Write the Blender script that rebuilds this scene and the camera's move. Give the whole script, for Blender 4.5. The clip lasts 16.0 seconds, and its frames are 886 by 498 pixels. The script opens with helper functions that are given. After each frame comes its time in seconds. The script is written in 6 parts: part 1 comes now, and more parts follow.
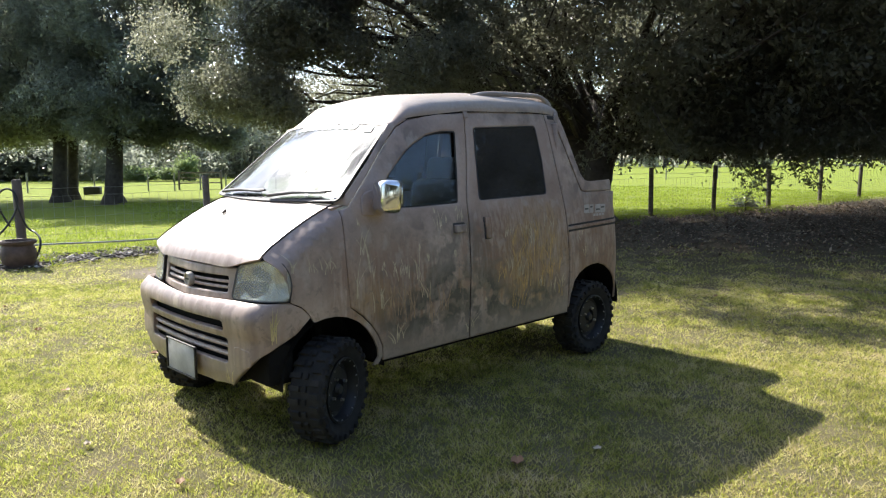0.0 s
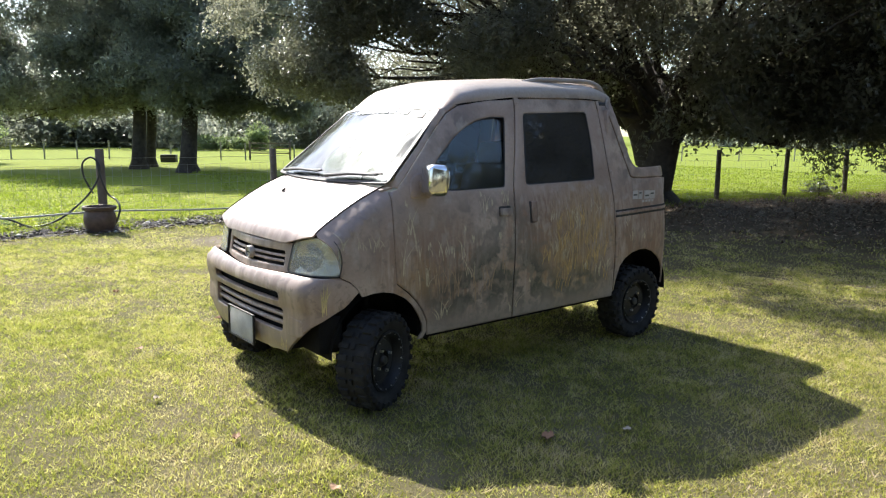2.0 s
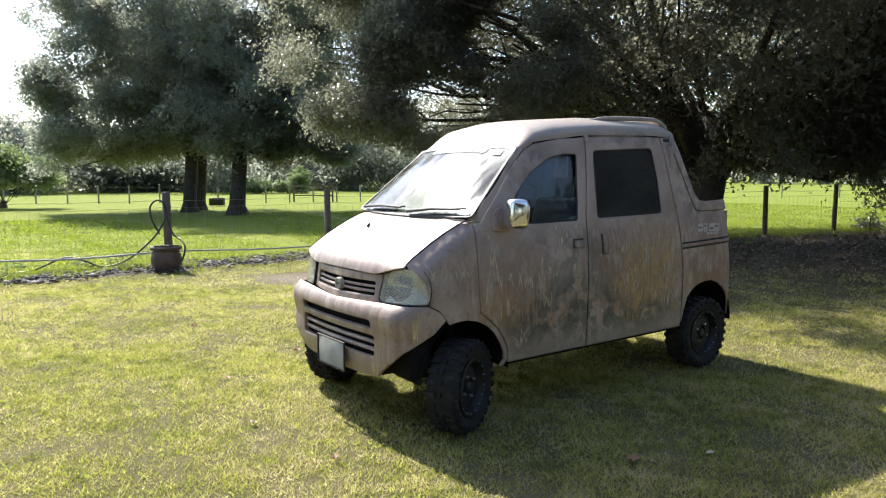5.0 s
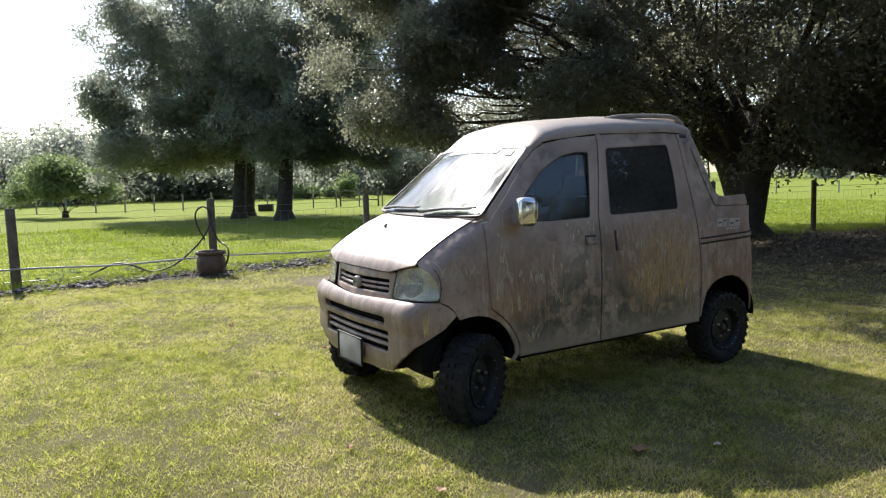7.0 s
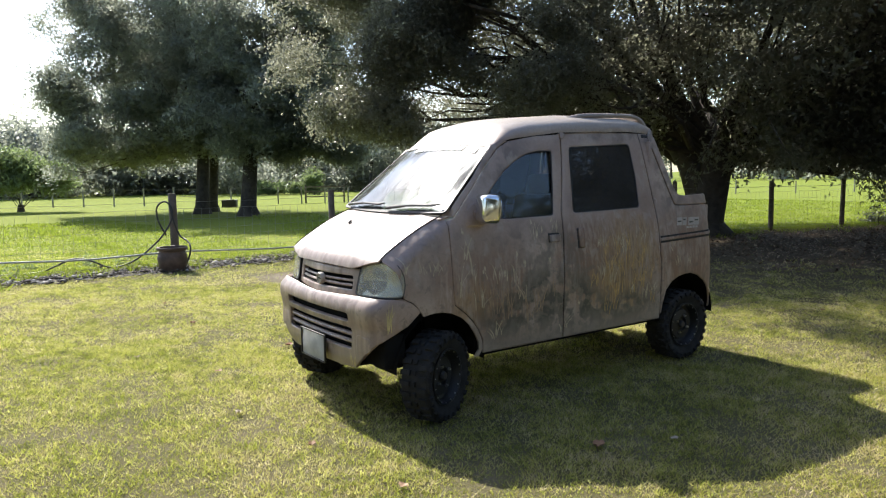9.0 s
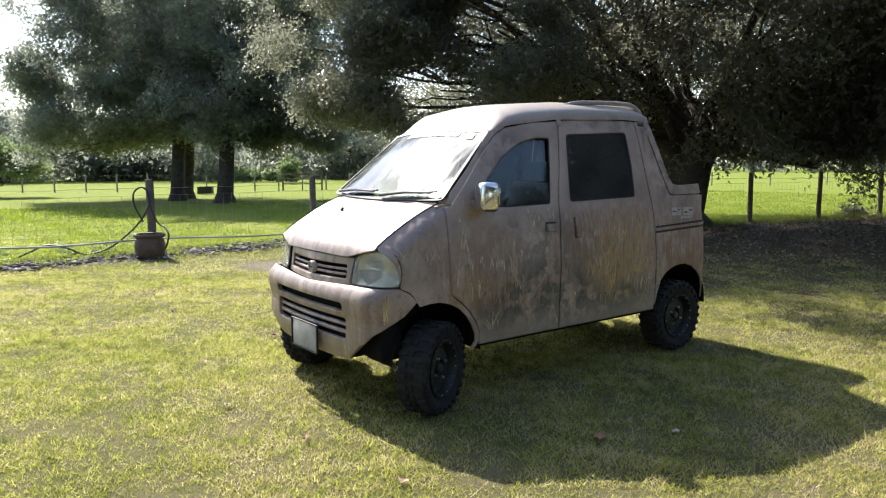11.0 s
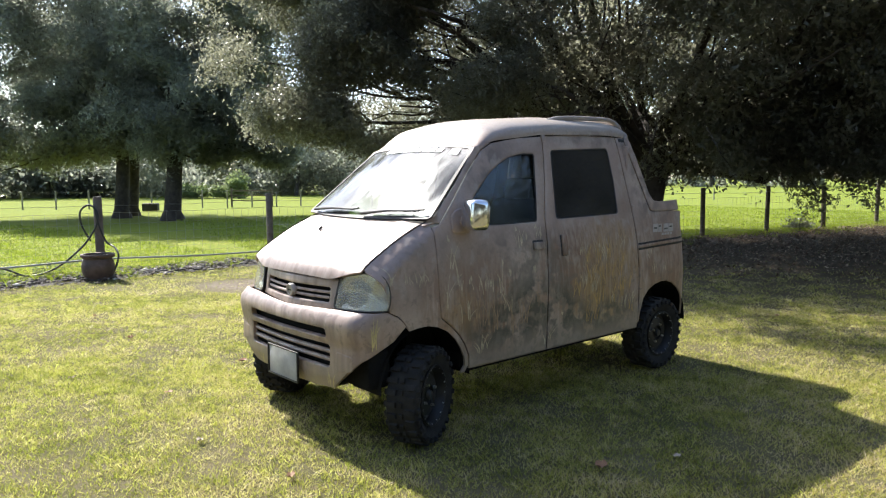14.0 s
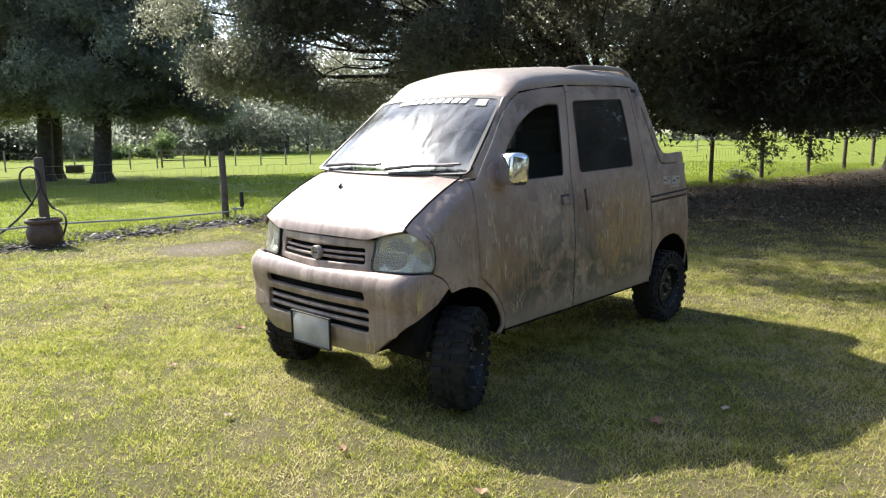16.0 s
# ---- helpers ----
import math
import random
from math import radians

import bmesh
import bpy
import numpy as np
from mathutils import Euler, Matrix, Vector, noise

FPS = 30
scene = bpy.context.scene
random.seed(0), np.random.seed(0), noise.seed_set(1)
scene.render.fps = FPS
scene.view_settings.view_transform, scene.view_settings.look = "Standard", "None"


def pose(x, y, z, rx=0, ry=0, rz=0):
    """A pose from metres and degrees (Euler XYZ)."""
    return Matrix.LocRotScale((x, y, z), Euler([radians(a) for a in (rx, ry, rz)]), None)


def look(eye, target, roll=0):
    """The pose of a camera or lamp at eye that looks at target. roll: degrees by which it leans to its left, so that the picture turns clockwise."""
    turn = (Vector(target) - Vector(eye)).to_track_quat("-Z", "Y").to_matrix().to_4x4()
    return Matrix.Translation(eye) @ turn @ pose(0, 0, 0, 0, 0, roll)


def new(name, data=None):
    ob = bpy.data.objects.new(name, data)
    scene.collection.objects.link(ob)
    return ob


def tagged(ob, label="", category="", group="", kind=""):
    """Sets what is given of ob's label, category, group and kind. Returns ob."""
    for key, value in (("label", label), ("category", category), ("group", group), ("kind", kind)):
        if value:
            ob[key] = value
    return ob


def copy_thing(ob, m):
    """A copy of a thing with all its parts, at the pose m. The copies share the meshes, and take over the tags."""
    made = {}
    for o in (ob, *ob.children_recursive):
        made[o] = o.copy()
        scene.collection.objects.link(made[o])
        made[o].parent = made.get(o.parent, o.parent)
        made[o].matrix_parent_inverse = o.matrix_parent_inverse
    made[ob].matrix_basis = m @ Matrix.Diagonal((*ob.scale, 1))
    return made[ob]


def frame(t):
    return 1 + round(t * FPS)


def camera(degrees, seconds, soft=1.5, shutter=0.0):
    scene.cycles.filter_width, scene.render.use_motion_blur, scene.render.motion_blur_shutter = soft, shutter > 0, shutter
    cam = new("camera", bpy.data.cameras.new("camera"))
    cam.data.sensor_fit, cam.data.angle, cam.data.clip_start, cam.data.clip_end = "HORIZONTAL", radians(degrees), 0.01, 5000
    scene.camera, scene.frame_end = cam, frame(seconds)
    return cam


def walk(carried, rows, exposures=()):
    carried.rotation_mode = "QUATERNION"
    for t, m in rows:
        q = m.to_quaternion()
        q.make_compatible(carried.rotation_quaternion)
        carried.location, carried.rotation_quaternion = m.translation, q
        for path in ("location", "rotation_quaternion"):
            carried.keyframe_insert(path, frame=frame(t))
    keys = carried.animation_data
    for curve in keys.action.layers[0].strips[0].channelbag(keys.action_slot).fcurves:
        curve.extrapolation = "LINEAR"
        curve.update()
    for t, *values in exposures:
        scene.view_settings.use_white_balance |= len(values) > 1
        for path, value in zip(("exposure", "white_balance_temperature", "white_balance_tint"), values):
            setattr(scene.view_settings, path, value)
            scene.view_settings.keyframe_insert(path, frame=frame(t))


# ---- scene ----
cam = camera(64.0, 16.0, 1.2)
PATH = [
    (0, (0.037, 0.01, 1.509), (0.015, 1.995, 1.259), -0.4),
    (0.5, (-0.061, -0.124, 1.524), (-0.079, 1.853, 1.222), -0.4),
    (1, (-0.073, -0.161, 1.536), (-0.123, 1.824, 1.293), 1.1),
    (1.5, (0.054, -0.163, 1.548), (-0.061, 1.816, 1.277), 1.8),
    (2, (0.155, -0.166, 1.578), (-0.044, 1.798, 1.256), 0.8),
    (2.5, (0.107, -0.19, 1.604), (-0.038, 1.783, 1.306), 1.8),
    (3, (0.021, -0.25, 1.59), (-0.064, 1.73, 1.321), 0.9),
    (3.5, (-0.052, -0.318, 1.572), (-0.084, 1.662, 1.295), 1.0),
    (4, (-0.101, -0.383, 1.566), (-0.235, 1.596, 1.313), -1.1),
    (4.5, (-0.125, -0.403, 1.557), (-0.357, 1.572, 1.343), -0.6),
    (7, (0.165, -0.528, 1.536), (-0.273, 1.413, 1.335), -1.3),
    (7.5, (0.162, -0.525, 1.533), (-0.251, 1.422, 1.334), -1.4),
    (8, (0.183, -0.542, 1.542), (-0.191, 1.412, 1.338), -1.3),
    (10.3, (0.15, -0.499, 1.515), (-0.188, 1.46, 1.296), -0.6),
    (10.5, (0.128, -0.486, 1.514), (-0.229, 1.467, 1.275), -0.7),
    (11, (0.035, -0.441, 1.518), (-0.243, 1.525, 1.277), -0.1),
    (11.5, (-0.075, -0.432, 1.527), (-0.24, 1.548, 1.295), -0.2),
    (12, (-0.135, -0.43, 1.522), (-0.225, 1.552, 1.268), 0.8),
    (12.5, (-0.18, -0.43, 1.515), (-0.238, 1.551, 1.245), 1.5),
    (13, (-0.215, -0.427, 1.516), (-0.309, 1.552, 1.24), 1.5),
    (13.5, (-0.219, -0.373, 1.519), (-0.344, 1.605, 1.254), 1.2),
    (14, (-0.219, -0.269, 1.525), (-0.355, 1.717, 1.327), -0.2),
    (14.5, (-0.257, -0.172, 1.515), (-0.377, 1.813, 1.299), 0.0),
    (15, (-0.459, -0.148, 1.512), (-0.461, 1.845, 1.345), 0.2),
    (15.5, (-0.717, -0.154, 1.532), (-0.582, 1.826, 1.281), -1.0),
    (16, (-0.827, -0.074, 1.505), (-0.771, 1.899, 1.187), -0.8),
]
walk(cam, [(t, look(eye, target, roll)) for t, eye, target, roll in PATH], [(t, e, 6300, 11) for t, e in ((0, 1.34), (3.5, 1.29), (4.5, 1.28), (7, 0.90), (8.2, 1.0), (10.5, 1.16), (12.5, 1.27), (14.5, 1.29), (16, 1.2))])

# ---- world, sun ----
world = bpy.data.worlds.new("world")
scene.world = world
world.use_nodes = True
_nt = world.node_tree
_sky = _nt.nodes.new("ShaderNodeTexSky")
_sky.sky_type, _sky.sun_disc = "NISHITA", False
_sky.sun_elevation, _sky.sun_rotation = radians(43.6), radians(-45)
_sky.air_density, _sky.dust_density, _sky.ozone_density = 1.0, 1.2, 1.0
_nt.links.new(_sky.outputs[0], _nt.nodes["Background"].inputs[0])
_nt.nodes["Background"].inputs[1].default_value = 0.15
sun = new("sun", bpy.data.lights.new("sun", "SUN"))
sun.data.energy, sun.data.angle, sun.data.color = 5.0, radians(0.6), (1.0, 0.94, 0.84)
sun.matrix_world = look((-30, 30, 40), (-30 + 0.71 * 1.05, 30 - 0.705 * 1.05, 39))

# ---- materials ----
class Mat:
    """A small wrapper round a node material."""

    def __init__(self, name):
        self.m = bpy.data.materials.new(name)
        self.m.use_nodes = True
        self.t = self.m.node_tree
        self.bsdf = self.t.nodes["Principled BSDF"]
        self.out = self.t.nodes["Material Output"]

    def node(self, kind, **sets):
        n = self.t.nodes.new(kind)
        for k, v in sets.items():
            if k == "operation":
                n.operation = v
            elif k == "blend":
                n.blend_type = v
            elif k == "dims":
                n.noise_dimensions = v
            else:
                n.inputs[k.replace("_", " ")].default_value = v
        return n

    def link(self, a, b):
        self.t.links.new(a, b)

    def coords(self, scale=(1, 1, 1), where="Object"):
        c = self.node("ShaderNodeTexCoord")
        mp = self.node("ShaderNodeMapping")
        mp.inputs["Scale"].default_value = scale
        self.link(c.outputs[where], mp.inputs["Vector"])
        return mp.outputs[0]

    def noise(self, vec, scale, detail=4, rough=0.55, distortion=0.0):
        n = self.node("ShaderNodeTexNoise", Scale=scale, Detail=detail, Roughness=rough, Distortion=distortion)
        if vec is not None:
            self.link(vec, n.inputs["Vector"])
        return n.outputs["Fac"]

    def ramp(self, fac, stops):
        r = self.node("ShaderNodeValToRGB")
        el = r.color_ramp.elements
        while len(el) < len(stops):
            el.new(0.5)
        for e, (p, c) in zip(el, stops):
            e.position = p
            e.color = (*c, 1) if len(c) == 3 else c
        self.link(fac, r.inputs[0])
        return r.outputs[0]

    def grey(self, fac, lo, hi, a=0.0, b=1.0):
        r = self.node("ShaderNodeMapRange")
        for i, v in enumerate((lo, hi, a, b)):
            r.inputs[1 + i].default_value = v
        self.link(fac, r.inputs[0])
        return r.outputs[0]

    def mix(self, fac, a, b, blend="MIX"):
        n = self.node("ShaderNodeMix")
        n.data_type, n.blend_type = "RGBA", blend
        for sock, v in ((n.inputs[0], fac), (n.inputs[6], a), (n.inputs[7], b)):
            if isinstance(v, (int, float)):
                sock.default_value = v
            elif isinstance(v, tuple):
                sock.default_value = (*v, 1)
            else:
                self.link(v, sock)
        return n.outputs[2]

    def bump(self, h, strength=0.3, distance=0.01):
        n = self.node("ShaderNodeBump", Strength=strength, Distance=distance)
        self.link(h, n.inputs["Height"])
        self.link(n.outputs[0], self.bsdf.inputs["Normal"])

    def base(self, v):
        if isinstance(v, tuple):
            self.bsdf.inputs["Base Color"].default_value = (*v, 1)
        else:
            self.link(v, self.bsdf.inputs["Base Color"])

    def put(self, **sets):
        for k, v in sets.items():
            s = self.bsdf.inputs[k.replace("_", " ")]
            if isinstance(v, (int, float, tuple)):
                s.default_value = v
            else:
                self.link(v, s)
        return self


def plain(name, color, rough=0.6, metal=0.0, vary=0.15, scale=8.0, bump=0.0, **more):
    """A surface with two scales of tone and a fine relief."""
    m = Mat(name)
    v = m.coords()
    big, fine = m.noise(v, scale, 3), m.noise(v, scale * 14, 4)
    lo = tuple(c * (1 - vary) for c in color)
    hi = tuple(min(1, c * (1 + vary)) for c in color)
    col = m.mix(m.grey(big, 0.3, 0.7), lo, hi)
    col = m.mix(m.grey(fine, 0.3, 0.75, 0, 0.35), col, lo)
    m.base(col)
    m.put(Roughness=m.grey(fine, 0.2, 0.8, max(0.02, rough - 0.12), min(1, rough + 0.12)), Metallic=metal, **more)
    if bump:
        m.bump(fine, bump, 0.004)
    return m.m


def leafy(name, dark, light, through_col, gloss=0.45, share=0.4):
    """Leaves: varied by island, letting light through."""
    m = Mat(name)
    g = m.node("ShaderNodeNewGeometry")
    v = m.coords()
    n = m.noise(v, 0.55, 2)
    f = m.node("ShaderNodeMath", operation="MULTIPLY_ADD")
    m.link(g.outputs["Random Per Island"], f.inputs[0])
    f.inputs[1].default_value = 0.6
    m.link(m.grey(n, 0.3, 0.7, 0, 0.4), f.inputs[2])
    m.base(m.mix(f.outputs[0], dark, light))
    m.put(Roughness=gloss)
    m.bsdf.inputs["Specular IOR Level"].default_value = 0.5
    tr = m.node("ShaderNodeBsdfTranslucent")
    m.link(m.mix(f.outputs[0], tuple(c * 0.75 for c in through_col), through_col), tr.inputs["Color"])
    mx = m.node("ShaderNodeMixShader")
    mx.inputs[0].default_value = share
    m.link(m.bsdf.outputs[0], mx.inputs[1])
    m.link(tr.outputs[0], mx.inputs[2])
    m.link(mx.outputs[0], m.out.inputs["Surface"])
    return m.m


def camo_paint():
    """Hand-sponged flat camouflage: tan and mauve-brown, with rust and ochre grass fields and dark blots."""
    m = Mat("camouflage_paint")
    v = m.coords()
    sep = m.node("ShaderNodeSeparateXYZ")
    m.link(v, sep.inputs[0])
    big = m.noise(v, 2.2, 3, 0.5, 0.4)
    mid = m.noise(v, 8.5, 3, 0.5, 0.3)
    spat = m.noise(v, 22, 3, 0.55, 0.4)
    streak = m.noise(m.coords((15, 15, 2.2)), 2.0, 4, 0.6, 0.4)
    reeds = m.noise(m.coords((30, 30, 2.6)), 2.0, 3, 0.6, 0.9)
    fine = m.noise(v, 60, 3)

    def times(a, b):
        n = m.node("ShaderNodeMath", operation="MULTIPLY")
        m.link(a, n.inputs[0])
        m.link(b, n.inputs[1])
        return n.outputs[0]

    def field(cx, cz, rx, rz, most=1.0):
        """A soft uneven patch of the side, round (cx, cz)."""
        mp = m.node("ShaderNodeMapping")
        mp.inputs["Scale"].default_value = (1 / rx, 0, 1 / rz)
        mp.inputs["Location"].default_value = (-cx / rx, 0, -cz / rz)
        m.link(v, mp.inputs["Vector"])
        ln = m.node("ShaderNodeVectorMath", operation="LENGTH")
        m.link(mp.outputs[0], ln.inputs[0])
        w = m.node("ShaderNodeMath", operation="MULTIPLY_ADD")
        m.link(mid, w.inputs[0])
        w.inputs[1].default_value = 0.9
        m.link(ln.outputs["Value"], w.inputs[2])
        return m.grey(w.outputs[0], 1.55, 0.85, 0.0, most)

    col = m.ramp(big, [(0.3, (0.275, 0.194, 0.156)), (0.5, (0.372, 0.276, 0.224)), (0.7, (0.455, 0.356, 0.296))])
    # the roof is one plain coat, its colour lightened towards the sunlit look
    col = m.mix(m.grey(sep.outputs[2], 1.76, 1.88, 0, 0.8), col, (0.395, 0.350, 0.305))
    # mauve-grey smudges, strongest over the door frame and below the windows
    smudge = m.grey(mid, 0.44, 0.60, 0, 1)
    for f in (field(0.60, 1.62, 0.42, 0.22, 0.65), field(0.75, 1.08, 0.50, 0.16, 0.6), field(0.0, 1.0, 0.35, 0.3, 0.4), field(1.9, 1.80, 0.9, 0.09, 0.6), field(2.5, 1.25, 0.5, 0.5, 0.5), field(2.32, 1.55, 0.22, 0.4, 0.6)):
        col = m.mix(times(f, smudge), col, (0.098, 0.078, 0.072))
    # rust-brown fields, brushed upright
    brush = m.grey(streak, 0.34, 0.58)
    for f in (field(0.44, 0.74, 0.52, 0.36, 0.95), field(1.36, 0.92, 0.44, 0.36, 0.95), field(2.48, 0.82, 0.55, 0.46, 0.95), field(1.75, 0.85, 0.70, 0.50, 0.8), field(0.05, 0.82, 0.14, 0.3, 0.5), field(-0.36, 0.55, 0.25, 0.2, 0.35)):
        col = m.mix(times(f, brush), col, (0.212, 0.118, 0.072))
    # ochre grass field towards the tail, olive tufts in front
    for f in (field(1.76, 0.88, 0.40, 0.36, 0.95), field(1.62, 0.66, 0.30, 0.26, 0.8), field(0.27, 0.72, 0.18, 0.16, 0.6), field(-0.40, 0.36, 0.25, 0.09, 0.7)):
        col = m.mix(times(f, brush), col, (0.36, 0.215, 0.090))
        col = m.mix(times(f, m.grey(reeds, 0.52, 0.62, 0, 0.75)), col, (0.150, 0.102, 0.050))
        col = m.mix(times(f, m.grey(reeds, 0.46, 0.38, 0, 0.5)), col, (0.48, 0.37, 0.20))
    # dark sponge blots on the lower doors
    blot = m.grey(mid, 0.40, 0.52)
    for f in (field(0.86, 0.68, 0.40, 0.36, 0.95), field(1.22, 0.62, 0.24, 0.26, 1.0), field(1.66, 0.52, 0.60, 0.18, 0.9), field(0.55, 0.58, 0.34, 0.20, 0.85), field(1.05, 1.0, 0.3, 0.2, 0.5)):
        col = m.mix(times(f, blot), col, (0.048, 0.047, 0.040))
        col = m.mix(times(f, m.grey(spat, 0.54, 0.63, 0, 0.7)), col, (0.25, 0.21, 0.165))
    sp = times(m.grey(spat, 0.54, 0.64, 0, 0.5), m.grey(sep.outputs[2], 0.7, 1.25, 1.0, 0.25))
    col = m.mix(sp, col, (0.115, 0.092, 0.074))
    # pale leaf dabs below the windows
    dab = m.noise(m.coords((11, 11, 6)), 1.3, 2, 0.5, 0.3)
    col = m.mix(times(m.grey(dab, 0.58, 0.68, 0, 0.55), m.grey(sep.outputs[2], 0.75, 1.0, 0.3, 1.0)), col, (0.40, 0.335, 0.285))
    # darker brushed streaks down the front lip of the hood
    lip = times(m.grey(sep.outputs[0], -0.33, -0.42), m.grey(m.noise(m.coords((1, 7, 1)), 1.5, 2), 0.40, 0.60, 0, 0.8))
    col = m.mix(lip, col, (0.17, 0.115, 0.095))
    dust = m.mix(m.grey(sep.outputs[2], 0.36, 0.56, 0.75, 0.0), col, (0.245, 0.205, 0.165))
    m.base(m.mix(m.grey(fine, 0.35, 0.7, 0, 0.2), dust, (0.15, 0.12, 0.09)))
    m.put(Roughness=m.grey(mid, 0.3, 0.7, 0.42, 0.55), Coat_Weight=0.4, Coat_Roughness=0.4)
    m.bump(fine, 0.12, 0.002)
    return m.m


PAINT = camo_paint()
BLACK = plain("black_plastic", (0.02, 0.02, 0.021), 0.55, vary=0.3, scale=12, bump=0.1)
# near-black for the underbody; also stands for shade in gaps, slots and holes
VOID = plain("underbody_and_shade_black", (0.010, 0.010, 0.010), 0.95, vary=0.3, Specular_IOR_Level=0.1)
RUBBER = plain("tyre_rubber", (0.026, 0.025, 0.024), 0.9, vary=0.35, scale=15, bump=0.25, Specular_IOR_Level=0.2)
RIM = plain("black_wheel_paint", (0.02, 0.02, 0.021), 0.45, vary=0.2, Specular_IOR_Level=0.25)
STEEL = plain("bare_steel", (0.6, 0.6, 0.6), 0.3, 1.0)
CHROME = plain("chrome", (0.72, 0.72, 0.73), 0.04, 1.0, vary=0.02)
REFLECT = plain("lamp_reflector", (0.78, 0.78, 0.76), 0.16, 1.0, vary=0.05, scale=30)
GREYBADGE = plain("badge_paint", (0.40, 0.36, 0.32), 0.35, vary=0.2, scale=40)
SILVER = plain("silver_plastic", (0.42, 0.41, 0.39), 0.35, 0.6)
PLATE = plain("plate_white", (0.34, 0.34, 0.335), 0.5, vary=0.25)
BAR = plain("rack_paint", (0.33, 0.28, 0.24), 0.4, vary=0.2)
SEAT = plain("seat_cloth", (0.07, 0.07, 0.075), 0.9, vary=0.3, scale=20, bump=0.3)
DASH = plain("dash_plastic", (0.06, 0.06, 0.062), 0.6, vary=0.2)
STICKER = plain("white_sticker", (0.7, 0.72, 0.72), 0.5, vary=0.1)
STROKE = plain("stencil_straw", (0.50, 0.42, 0.29), 0.55, vary=0.35, scale=25)
STROKE_S = plain("stencil_yellow_straw", (0.56, 0.46, 0.22), 0.55, vary=0.3, scale=25)
STROKE_B = plain("stencil_brown", (0.34, 0.235, 0.15), 0.55, vary=0.35, scale=25)
STROKE_O = plain("stencil_ochre", (0.52, 0.34, 0.13), 0.55, vary=0.35, scale=25)
SPONGE_D = plain("sponge_dark", (0.06, 0.058, 0.048), 0.6, vary=0.3, scale=25)
DECAL = plain("decal_silver", (0.40, 0.36, 0.32), 0.6, vary=0.2)
WOOD = plain("weathered_post_wood", (0.13, 0.105, 0.085), 0.85, vary=0.35, scale=9, bump=0.5)
PALEWOOD = plain("bleached_rail_wood", (0.27, 0.255, 0.23), 0.85, vary=0.3, scale=6, bump=0.3)
WIRE = plain("galvanised_wire", (0.30, 0.30, 0.29), 0.45, 0.7, vary=0.2)
PIPE = plain("grey_pipe", (0.36, 0.36, 0.34), 0.5, vary=0.12)
HOSE = plain("black_hose", (0.018, 0.018, 0.018), 0.45, vary=0.2)
POT = plain("brown_pot", (0.095, 0.062, 0.048), 0.6, vary=0.4, scale=10, bump=0.3)
BARK = plain("oak_bark", (0.055, 0.045, 0.036), 0.95, vary=0.5, scale=6, bump=0.9)
CHIP = plain("dark_mulch", (0.05, 0.042, 0.036), 0.9, vary=0.5, scale=12)


def dry_leaf_mat():
    """Fallen leaves: from red-brown to pale tan, each its own tone."""
    m = Mat("dry_leaf")
    o = m.node("ShaderNodeObjectInfo")
    n = m.noise(m.coords(), 40, 4)
    col = m.ramp(o.outputs["Random"], [(0.0, (0.24, 0.10, 0.045)), (0.5, (0.32, 0.19, 0.10)), (1.0, (0.50, 0.42, 0.31))])
    m.base(m.mix(m.grey(n, 0.35, 0.7, 0, 0.5), col, (0.14, 0.085, 0.05)))
    m.put(Roughness=0.7)
    m.bump(n, 0.3, 0.003)
    return m.m


def litter_mat():
    """Old leaf litter, each leaf its own brown."""
    m = Mat("leaf_litter")
    g = m.node("ShaderNodeNewGeometry")
    m.base(m.ramp(g.outputs["Random Per Island"], [(0.0, (0.05, 0.032, 0.02)), (0.6, (0.15, 0.095, 0.055)), (1.0, (0.34, 0.26, 0.17))]))
    m.put(Roughness=0.8)
    return m.m


def rubble_mat():
    """Broken bark, stone and shell: each piece its own tone, from dark brown to bleached."""
    m = Mat("bed_rubble")
    g = m.node("ShaderNodeNewGeometry")
    n = m.noise(m.coords(), 30, 4)
    col = m.ramp(g.outputs["Random Per Island"], [(0.0, (0.045, 0.035, 0.028)), (0.45, (0.14, 0.115, 0.095)), (0.72, (0.34, 0.305, 0.265)), (1.0, (0.62, 0.585, 0.53))])
    m.base(m.mix(m.grey(n, 0.3, 0.7, 0, 0.4), col, (0.07, 0.055, 0.045)))
    m.put(Roughness=0.85)
    m.bump(n, 0.4, 0.004)
    return m.m


STONE = rubble_mat()
LITTER = litter_mat()
DRYLEAF = dry_leaf_mat()
OAK = leafy("oak_leaf", (0.034, 0.036, 0.026), (0.092, 0.092, 0.070), (0.38, 0.385, 0.27), 0.3, 0.5)
FAR = leafy("far_leaf", (0.065, 0.074, 0.064), (0.14, 0.15, 0.13), (0.42, 0.45, 0.35), 0.42, 0.6)
BUSH = leafy("bush_leaf", (0.09, 0.13, 0.05), (0.18, 0.23, 0.10), (0.30, 0.38, 0.15), 0.45, 0.5)


